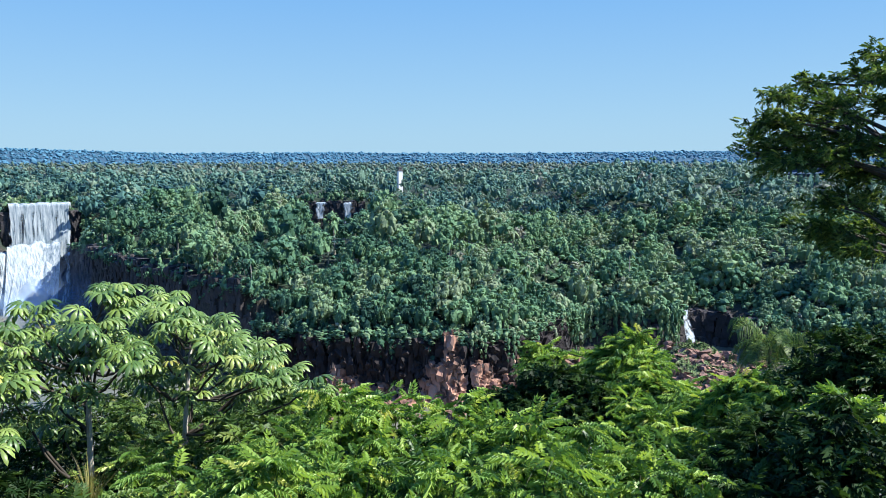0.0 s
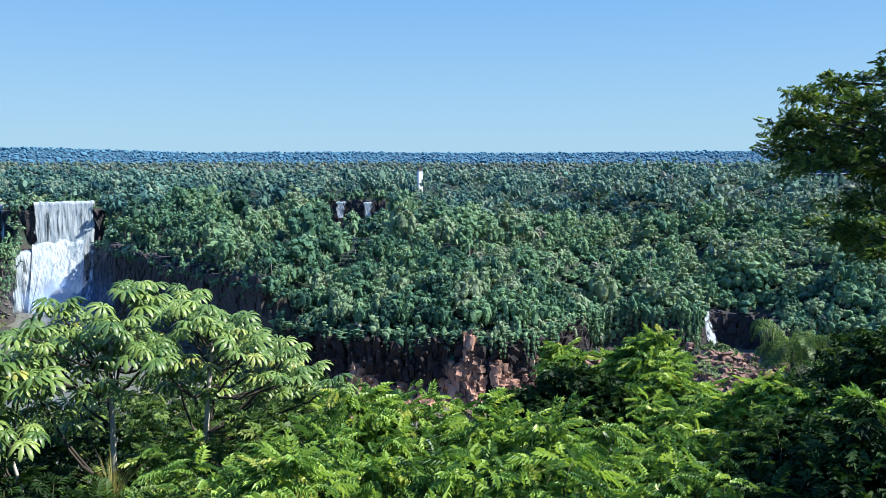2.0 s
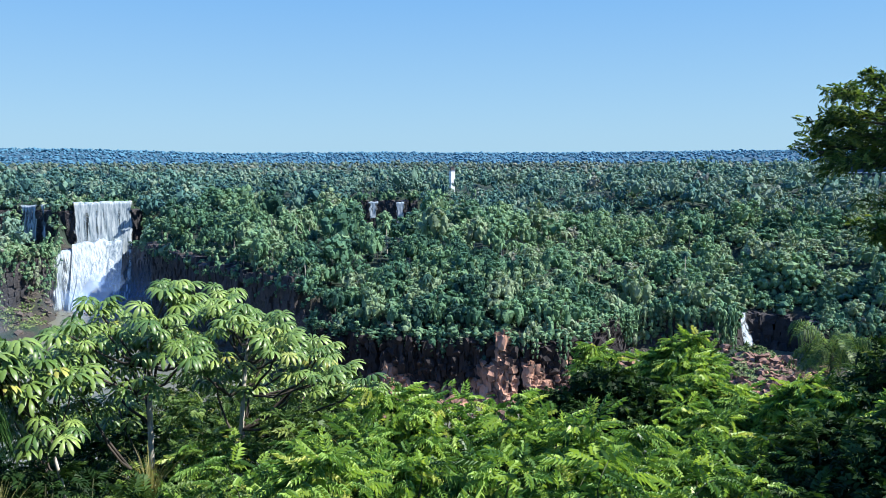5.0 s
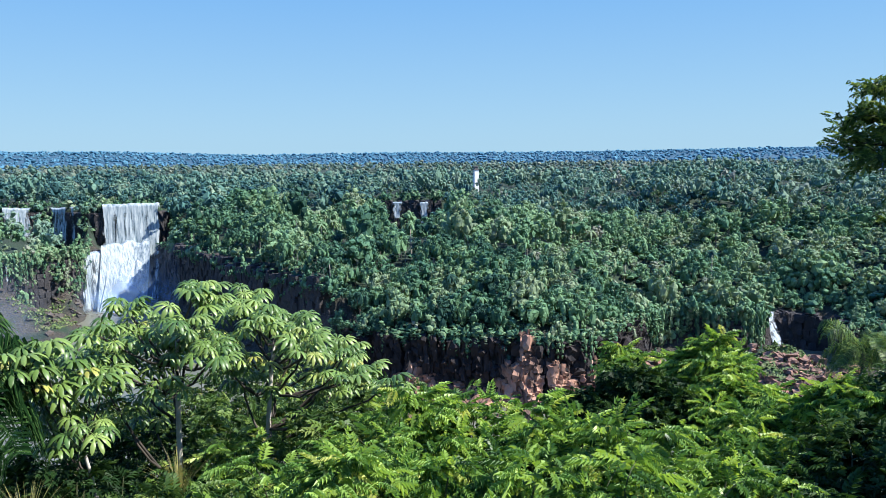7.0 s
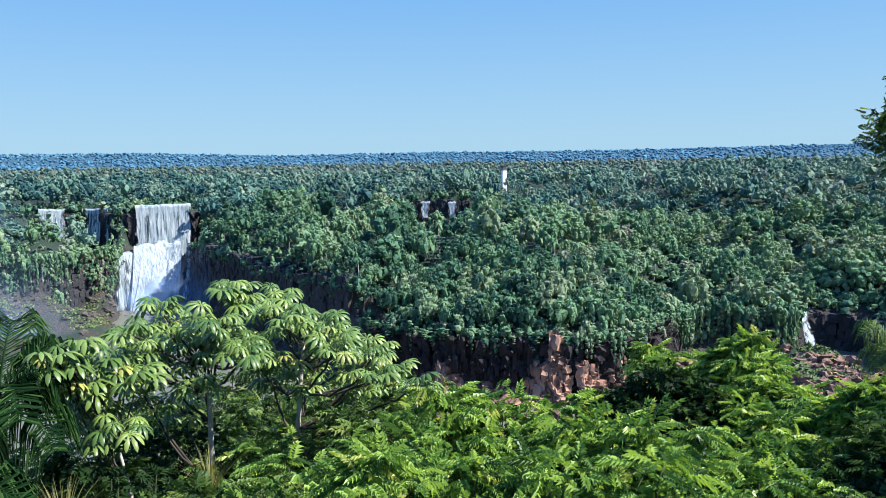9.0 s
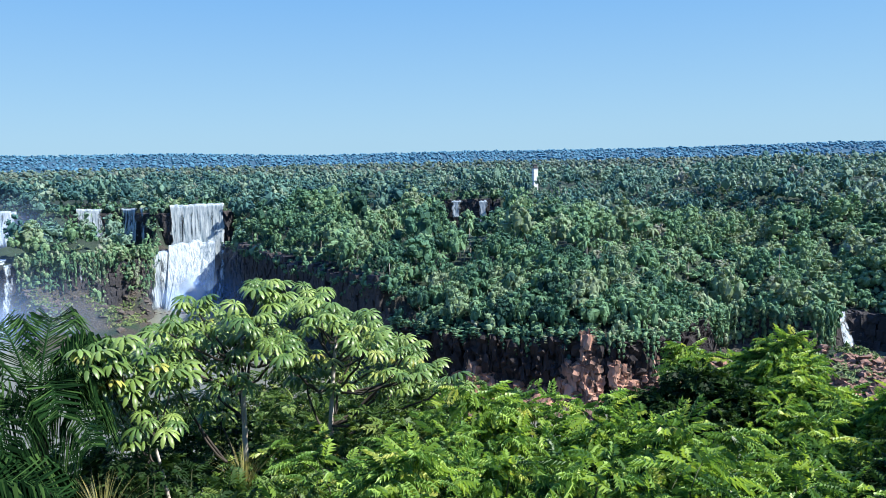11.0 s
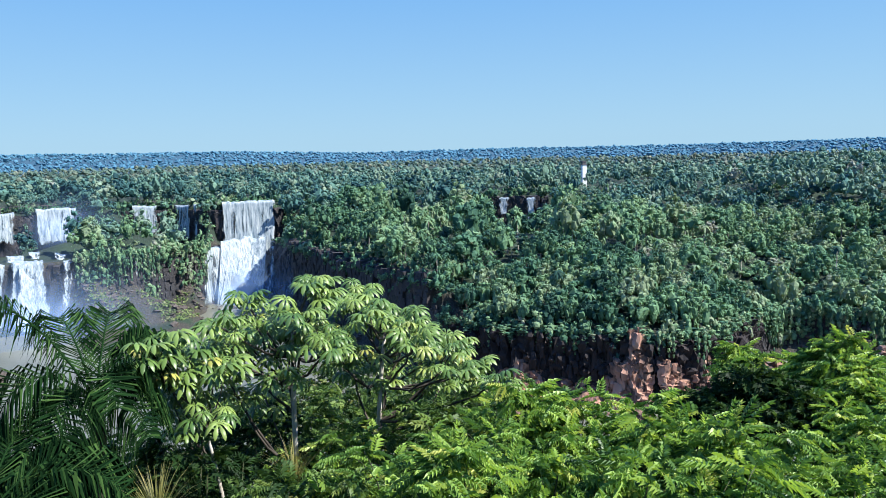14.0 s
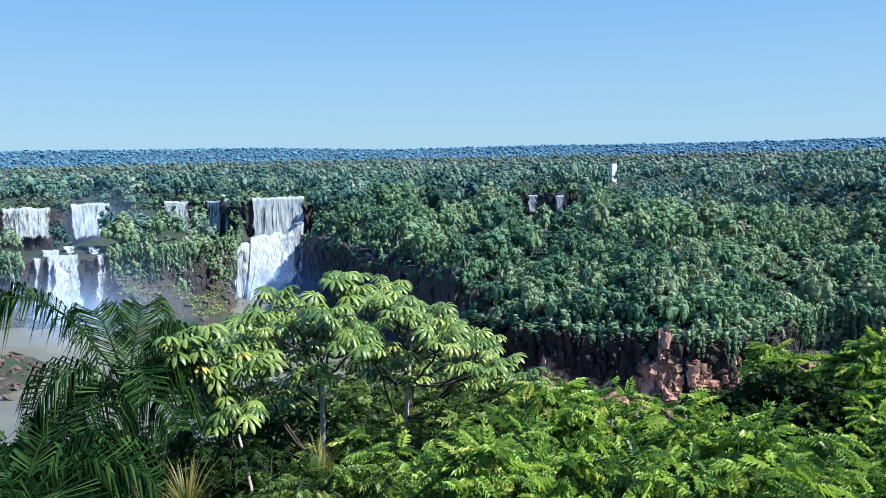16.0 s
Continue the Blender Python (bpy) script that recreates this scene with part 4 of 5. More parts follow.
hanging("hanging_creepers", "green creepers hanging over the island cliff", -13, 8.5, -70.5, 12.0, 2, 61, FOREST, 1.6, 5.0)
hanging("wall_creepers", "dark green growth on the shaded island wall", -25, -12.5, -57, 6.0, 1, 62, FOREST, 2.5)
hanging("gorge_creepers", "dark green growth on the far gorge wall", 8.5, 16.6, -75, 30.0, 4, 63, FOREST, 2.0, 6.0)
hanging("gorge_creepers", "green growth on the rock beside the alcove", 22, 33, -76, 16.0, 2, 65, FOREST, 2.2, 6.0)
hanging("falls_creepers", "green growth on the rock between the falls", -38.2, -30.4, -55, 34.0, 4, 64, FOREST, 2.0, 6.0)
hanging("falls_creepers", "green growth on the rock between the lower falls", -47, -43.2, -56, 16.0, 3, 66, FOREST, 2.0, 6.0)

# bushes that cling to the walls and lean out over them
cling = [crown(540 + i, 2.2, 4.2, 4, 26, 0.4, 0.45) for i in range(4)]
rs = np.random.default_rng(71)
cx, cy, cz = [], [], []
for az0, az1, top, deep, per in ((-13, 8.5, -70, 9, 4), (-25, -12.5, -57, 5, 3), (8.5, 16.6, -74, 30, 9), (22, 33, -77, 14, 5), (-47, -43, -57, 18, 5), (-38, -29.8, -54, 40, 10)):
    for x, y, n in along(LOW, az0, az1, 3.0):
        a = math.degrees(math.atan2(x, y))
        reach = deep * max(0.08, 0.45 + 1.1 * float(vnoise(a * 0.8, 4.5, 72)) + 0.4 * float(vnoise(a * 4, 8.5, 72)))
        for k in range(per):
            o, u = (rs.uniform(3.0, 6.0) if az0 < -29 or 8 < az0 < 17 else rs.uniform(-1.0, 3.6)), rs.random() ** 1.1
            cx.append(x + n.x * o + rs.normal(0, 1))
            cy.append(y + n.y * o + rs.normal(0, 1))
            cz.append(top + 1.0 - reach * u - 2.0)
for x, y, n in along(HIGH, -47, -24, 2.4) + along(HIGH, -14, -9, 2.4) + along(HIGH, -2, 2, 2.4):
    for k in range(4):
        o = rs.uniform(0.0, 4.0)
        cx.append(x + n.x * o + rs.normal(0, 1))
        cy.append(y + n.y * o + rs.normal(0, 1))
        cz.append(-35 - 20 * rs.random())
for x, y, n in along(HIGH, -9.8, -5.6, 1.3):
    for k in range(2):
        o = rs.uniform(-5.0, 1.6)
        cx.append(x + n.x * o)
        cy.append(y + n.y * o)
        cz.append(-36 + rs.uniform(-1.5, 2.5) - 0.5 * max(o, 0))
cx, cy, cz = np.array(cx), np.array(cy), np.array(cz)
k = clear(cx, cy) & (cz > RIVER + 3)
wood("cliff_bushes", "leafy bushes clinging to the gorge walls", cling, (cx[k], cy[k], cz[k]), (0.6, 2.0), FOREST, 13, 0.0)

# low growth on the rocky shore and the mounds
shrub = [crown(500 + i, 2.0, 2.4, 3, 24, 0.32, 0.0) for i in range(3)]
rs = np.random.default_rng(66)
bx, by = [], []
for x, y, n in along(LOW, -46, -29.5, 3.0):
    for k in range(12):
        o = 2 + 38 * rs.random()
        bx.append(x + n.x * o + rs.normal(0, 3))
        by.append(y + n.y * o + rs.normal(0, 3))
for centre, reach, count in ((polar(18.0, 370), 24, 430), (polar(-46.5, 405), 14, 40), (polar(24, 395), 25, 90), (polar(27.5, 392), 16, 160)):
    bx += list(rs.normal(centre.x, reach * 0.7, count))
    by += list(rs.normal(centre.y, reach * 0.6, count))
bx, by = np.array(bx), np.array(by)
bz, bs = land(bx, by)
k = (bz > RIVER + 1.0) & (bs < 2)
wood("shore_shrubs", "low grass-green shrubs on the rocky shore", shrub, (bx[k], by[k], bz[k]), (0.35, 1.1), SHORE, 9, -0.06)


gq = polar(18.6, 358)
tx, ty = list(rs.normal(gq.x, 13, 5200)), list(rs.normal(gq.y, 17, 5200))
for x, y, n in along(LOW, -46, -29.4, 2.0):
    for k in range(60):
        o = 4 + 46 * rs.random() ** 0.8
        tx.append(x + n.x * o + rs.normal(0, 2))
        ty.append(y + n.y * o + rs.normal(0, 2))
tx, ty = np.array(tx), np.array(ty)
k = vnoise(tx / 9, ty / 9, 77) > -0.25
tx, ty = tx[k], ty[k]
tz, ts = land(tx, ty)
k = (tz > RIVER + 4) & (ts < 2)
gn = np.stack([rs.normal(0, .5, k.sum()), rs.normal(-0.4, .5, k.sum()), np.ones(k.sum())], -1)
gv, gf2 = cards(np.stack([tx[k], ty[k], tz[k] + 0.5], -1), gn, 1.0, rs)
tagged(new("shore_grass", tri_mesh("shore_grass", gv, gf2, SHORE, np.repeat(rs.uniform(0.4, 1.0, k.sum()), 4))), "olive-green grass on the banks below the falls", "grass", kind="stuff")

rx, ry = [], []
for x, y, n in along(LOW, -47, 33, 1.6):
    for k in range(2):
        o = rs.uniform(-16, 4.5)
        rx.append(x + n.x * o + rs.normal(0, 1))
        ry.append(y + n.y * o + rs.normal(0, 1))
for x, y, n in along(HIGH, -47, -24, 2.0) + along(HIGH, -14, -9.4, 2.0) + along(HIGH, -2, 2, 2.0):
    for k in range(3):
        o = rs.uniform(-6, 22.0)
        rx.append(x + n.x * o + rs.normal(0, 1))
        ry.append(y + n.y * o + rs.normal(0, 1))
for x, y, n in along(HIGH, -47, 1, 1.8):
    for k in range(3):
        o = rs.uniform(-34, -5)
        rx.append(x + n.x * o)
        ry.append(y + n.y * o)
rx, ry = np.array(rx), np.array(ry)
k = clear(rx, ry)
rx, ry = rx[k], ry[k]
rz = land(rx, ry)[0]
k = rz > RIVER + 8
under = [crown(520 + i, 2.4, 3.4, 3, 18, 0.5, 0.3) for i in range(4)]
wood("rim_thicket", "dense thicket along the rim of the gorge", under, (rx[k], ry[k], rz[k]), (0.7, 1.8), FOREST, 10, -0.04)


# ---------- spray ----------
def spray(owner, az, dist, z, wide, tall, dense, seed):
    """Drifting spray: one thin soft veil, thickest in the middle, with an uneven edge."""
    nu, nv = 36, 26
    u, v = np.meshgrid(np.linspace(-1, 1, nu), np.linspace(-1, 1, nv))
    c = polar(az, dist, z)
    side, fwd = polar(az + 90, 1.0), polar(az, 1.0)
    bulge = 3.5 * (1 - u * u) + 1.5 * vnoise(u * 3, v * 3, seed)
    x = c.x + side.x * u * wide - fwd.x * bulge
    y = c.y + side.y * u * wide - fwd.y * bulge
    soft = np.exp(-(u * 1.7) ** 2) * np.exp(-((v + 0.25) * 1.8) ** 2) * smooth(1, 0.75, np.abs(u)) * smooth(1, 0.7, np.abs(v))
    soft = np.clip(soft * dense * (0.8 + 0.45 * vnoise(u * 2.5, v * 2.5, seed + 5)), 0, 1)
    i = np.arange(nu * nv).reshape(nv, nu)
    q = np.stack([i[:-1, :-1], i[:-1, 1:], i[1:, 1:], i[1:, :-1]], -1).reshape(-1, 4)
    f = np.concatenate([q[:, [0, 2, 1]], q[:, [0, 3, 2]]])
    ob = part("spray", tri_mesh("spray", np.stack([x, y, c.z + v * tall], -1).reshape(-1, 3), f, SPRAY, soft.ravel(), True), owner, "thin spray, tinted blue as haze")
    ob.visible_shadow = False


FALLS = {o["label"]: o for o in scene.objects if o.name.startswith("waterfall")}
spray(FALLS["broad roaring white waterfall in two leaps"], -27.8, 546, -82, 25, 24, 0.9, 1)
spray(FALLS["white lower waterfall spreading over rock"], -41.2, 510, -84, 26, 22, 0.5, 2)
spray(FALLS["thin white waterfall fanning out at its foot"], -39.0, 508, -86, 12, 15, 0.35, 3)
spray(FALLS["broad white waterfall in an upper row"], -38.3, 606, -38, 40, 30, 0.32, 4)
spray(FALLS["white lower waterfall spreading over rock"], -40.5, 470, -70, 75, 38, 0.36, 6)
spray(FALLS["broad roaring white waterfall in two leaps"], -25.5, 520, -78, 55, 32, 0.3, 7)


# ---------- tower and lodge on the plateau ----------
def cyl(r0, r1, z0, z1, sides=10):
    return tube([(0, 0, z0), (0, 0, z1)], [r0, r1], sides)


def box(w, d, h, at=(0, 0, 0)):
    bm = bmesh.new()
    bmesh.ops.create_cube(bm, size=1.0, matrix=Matrix.Translation((at[0], at[1], at[2] + h / 2)) @ Matrix.Diagonal((w, d, h, 1)))
    bmesh.ops.bevel(bm, geom=list(bm.edges), offset=min(w, d, h) * 0.04, segments=1, affect="EDGES")
    bmesh.ops.triangulate(bm, faces=list(bm.faces))
    v = np.array([tuple(p.co) for p in bm.verts])
    f = np.array([[p.index for p in q.verts] for q in bm.faces])
    bm.free()
    return v, f


def tower():
    p = polar(-3.1, 740)
    root = new("lookout_tower")
    root.location = (p.x, p.y, float(land(p.x, p.y)[0]) - 3.0)
    root.rotation_euler = (0, 0, radians(24))
    part("shaft", tri_mesh("shaft", *box(4.2, 4.2, 23.0), WHITE_PAINT), root)
    part("gallery", tri_mesh("gallery", *box(5.2, 5.2, 0.6, (0, 0, 23.0)), DARK_ROOF), root)
    part("cabin", tri_mesh("cabin", *box(3.2, 3.2, 2.2, (0, 0, 23.6)), DARK_ROOF), root)
    part("roof", tri_mesh("roof", *box(4.2, 4.2, 0.5, (0, 0, 25.8)), DARK_ROOF), root)
    part("mast", tri_mesh("mast", *cyl(0.18, 0.08, 26.3, 29.0, 6), DARK_ROOF), root)
    tagged(root, "slim white square lookout tower with dark top", "tower")


def lodge():
    p = polar(25.0, 720)
    root = new("lodge")
    root.location = (p.x, p.y, -11.5)
    root.rotation_euler = (0, 0, radians(-25.0))
    g = float(land(p.x, p.y)[0])
    part("wall", tri_mesh("wall", *box(42, 14, 9.0 - (g + 11.5), (0, 0, g + 11.5)), PALE_WALL), root)
    part("roof", tri_mesh("roof", *box(46, 18, 1.2, (0, 0, 9.0)), DARK_ROOF), root)
    for r in range(2):
        for i in range(9):
            part("window", tri_mesh("window", *box(2.8, 0.2, 1.9, (-17.5 + i * 4.3, -7.05, 1.8 + 3.7 * r)), GLASS), root)
    part("terrace", tri_mesh("terrace", *box(46, 6, 0.8, (0, -11, -1.4)), WHITE_PAINT), root, "white terrace edge")
    tagged(root, "long low lodge with dark roof and blue windows", "building")



def footbridge(az0, az1):
    """A low walkway above the upper falls: deck pieces, posts and a rail."""
    root = new("footbridge")
    run = [(x - 9 * n.x, y - 9 * n.y) for x, y, n in along(HIGH, az0, az1, 6.0)]
    root.location = (run[0][0], run[0][1], -29.2)
    for (ax, ay), (bx, by) in zip(run[:-1], run[1:]):
        ln, turn = math.hypot(bx - ax, by - ay), math.atan2(by - ay, bx - ax)
        if ln > 9:
            continue
        m = Matrix.Translation((ax - run[0][0], ay - run[0][1], 0)) @ Matrix.Rotation(turn, 4, "Z")
        part("deck", tri_mesh("deck", *box(ln, 1.6, 0.35, (ln / 2, 0, -0.35)), DARK_ROOF), root, "", m)
        part("rail", tri_mesh("rail", *box(ln, 0.12, 0.12, (ln / 2, -0.8, 1.0)), DARK_ROOF), root, "", m)
        part("post", tri_mesh("post", *box(0.4, 0.4, 5.0, (0, -0.6, -5.3)), DARK_ROOF), root, "", m)
    tagged(root, "long low dark footbridge on posts above the falls", "footbridge", "footbridges")


tower()
lodge()
footbridge(-46, -38.2)
footbridge(-34.8, -32.4)

# ---------- plants round the lookout ----------
def leaflet_fan(pairs, length, leaf, width, droop, seed, curl=0.25):
    """One feathered leaf along +x, its face up: a stalk with folded leaflets in pairs, all in one piece."""
    rng = np.random.default_rng(seed)
    vs = [np.array([length * i / pairs, 0, -droop * (i / pairs) ** 2]) for i in range(pairs + 1)]
    vs += [p + np.array([0, 0.006, 0]) for p in vs]
    fs = [(i, i + 1, pairs + 1 + i) for i in range(pairs)]

    def leaflet(at, way, side, ln):
        n = len(vs)
        tip = vs[at] + way * ln - np.array([0, 0, curl * ln])
        mid = vs[at] + way * ln * 0.45 + np.array([0, 0, 0.02])
        vs.extend([mid + side * width, tip, mid - side * width])
        fs.extend([(at, n, n + 1), (at, n + 1, n + 2)])

    for i in range(1, pairs + 1):
        u = i / pairs
        taper = 0.65 + 0.5 * math.sin(math.pi * min(1, u * 0.85 + 0.1))
        for sgn in (-1, 1):
            ang = sgn * (1.15 - 0.45 * u) + rng.normal(0, 0.12)
            way = np.array([math.cos(ang), math.sin(ang), rng.normal(0, 0.15)])
            side = np.array([-math.sin(ang), math.cos(ang), 0.25 * sgn])
            leaflet(i, way, side, leaf * taper * rng.uniform(0.85, 1.15))
    leaflet(pairs, np.array([1.0, 0, 0]), np.array([0, 1.0, 0]), leaf)
    return np.array(vs), np.array(fs)


def frames_of(pos, way, up):
    """4x4 arrays with x along way and z near up."""
    x = way / np.linalg.norm(way, axis=1)[:, None]
    y = np.cross(up, x)
    y /= np.linalg.norm(y, axis=1)[:, None] + 1e-9
    z = np.cross(x, y)
    m = np.zeros((len(pos), 4, 4))
    m[:, :3, 0], m[:, :3, 1], m[:, :3, 2], m[:, :3, 3], m[:, 3, 3] = x, y, z, pos, 1
    return m


FEATHER = [leaflet_fan(6, 0.26, 0.10, 0.021, 0.09, 1, 0.45), leaflet_fan(5, 0.22, 0.105, 0.024, 0.07, 2, 0.4), leaflet_fan(8, 0.36, 0.095, 0.018, 0.14, 3, 0.5)]
BROAD = [leaflet_fan(4, 0.19, 0.11, 0.032, 0.05, 4), leaflet_fan(5, 0.22, 0.10, 0.028, 0.06, 5)]


def bush(label, az, el, dist, wide, mat, seed, leaves=420, protos=None, shoots=7, category="bush"):
    """A shrub that stands on the slope, its top at the height angle el: stems, a leafy mass in lobes, and shoots that stick out."""
    rng = np.random.default_rng(seed)
    protos = protos or FEATHER
    top = sight(az, el, dist)
    foot = Vector((top.x, top.y, float(land(top.x, top.y)[0])))
    tall = max(top.z - foot.z, 1.2)
    root = new("bush")
    root.location = foot
    stems, groups = [], [[] for _ in protos]
    r2 = random.Random(seed)
    centres = []
    for i in range(13):
        a, rad = 2.4 * i + rng.uniform(-.5, .5), (0 if i == 0 else wide * math.sqrt(i / 12) * rng.uniform(0.75, 1.0))
        r = wide * rng.uniform(0.22, 0.36)
        h = tall - 0.7 * r - 0.6 * rad * rad / wide - wide * (0 if i == 0 else rng.uniform(0.0, 0.42))
        centres.append((np.array([rad * math.cos(a), rad * math.sin(a), h]), r))
        stems.append(tube(bend((rng.uniform(-.2, .2), rng.uniform(-.2, .2), -0.2), centres[-1][0], -0.15, 5, 0.08, r2), [0.03, 0.026, 0.022, 0.018, 0.013, 0.008], 5))
    for c, r in centres:
        n = int(leaves * 0.95) // 13
        d = rng.normal(size=(n, 3))
        d[:, 2] = d[:, 2] * 0.8 + 0.3
        d /= np.linalg.norm(d, axis=1)[:, None]
        pos = c + d * r * rng.uniform(0.5, 1.05, (n, 1)) * np.array([1, 1, 0.8])
        way = d * np.array([1, 1, 0.4]) + 0.35 * rng.normal(size=(n, 3))
        up = np.array([0, 0, 1.0]) + 0.5 * d + 0.2 * rng.normal(size=(n, 3))
        m = frames_of(pos, way, up)
        m[:, :3, :3] *= rng.uniform(0.6, 1.1, (n, 1, 1))
        for k in range(len(protos)):
            groups[k].append(m[k::len(protos)])
    for i in range(shoots):
        a = rng.uniform(0, 6.28)
        c, r = centres[rng.integers(0, 13)]
        out = np.array([math.cos(a), math.sin(a), 0])
        end = c + out * r * 1.2 + np.array([0, 0, r * rng.uniform(0.5, 1.15)])
        pts = bend(c, end, 0.12, 6)
        stems.append(tube(pts, [0.007, 0.006, 0.006, 0.005, 0.004, 0.003, 0.002], 4))
        p = np.array([tuple(q) for q in pts[2:] for _ in range(3)])
        way = out + 0.8 * rng.normal(size=p.shape)
        way[:, 2] *= 0.4
        m = frames_of(p, way, np.array([0, 0, 1.0]) + 0.25 * rng.normal(size=p.shape))
        m[:, :3, :3] *= rng.uniform(0.6, 1.0, (len(p), 1, 1))
        groups[0].append(m)
    for st in stems:
        part("stem", tri_mesh("stem", *st, STEM), root)
    v, f = join([spread(pr, np.concatenate(g)) for pr, g in zip(protos, groups)])
    leafy = part("foliage", tri_mesh("foliage", v, f, mat), root)
    leafy["kind"] = "stuff"
    return tagged(root, label, category, "bushes below the lookout")


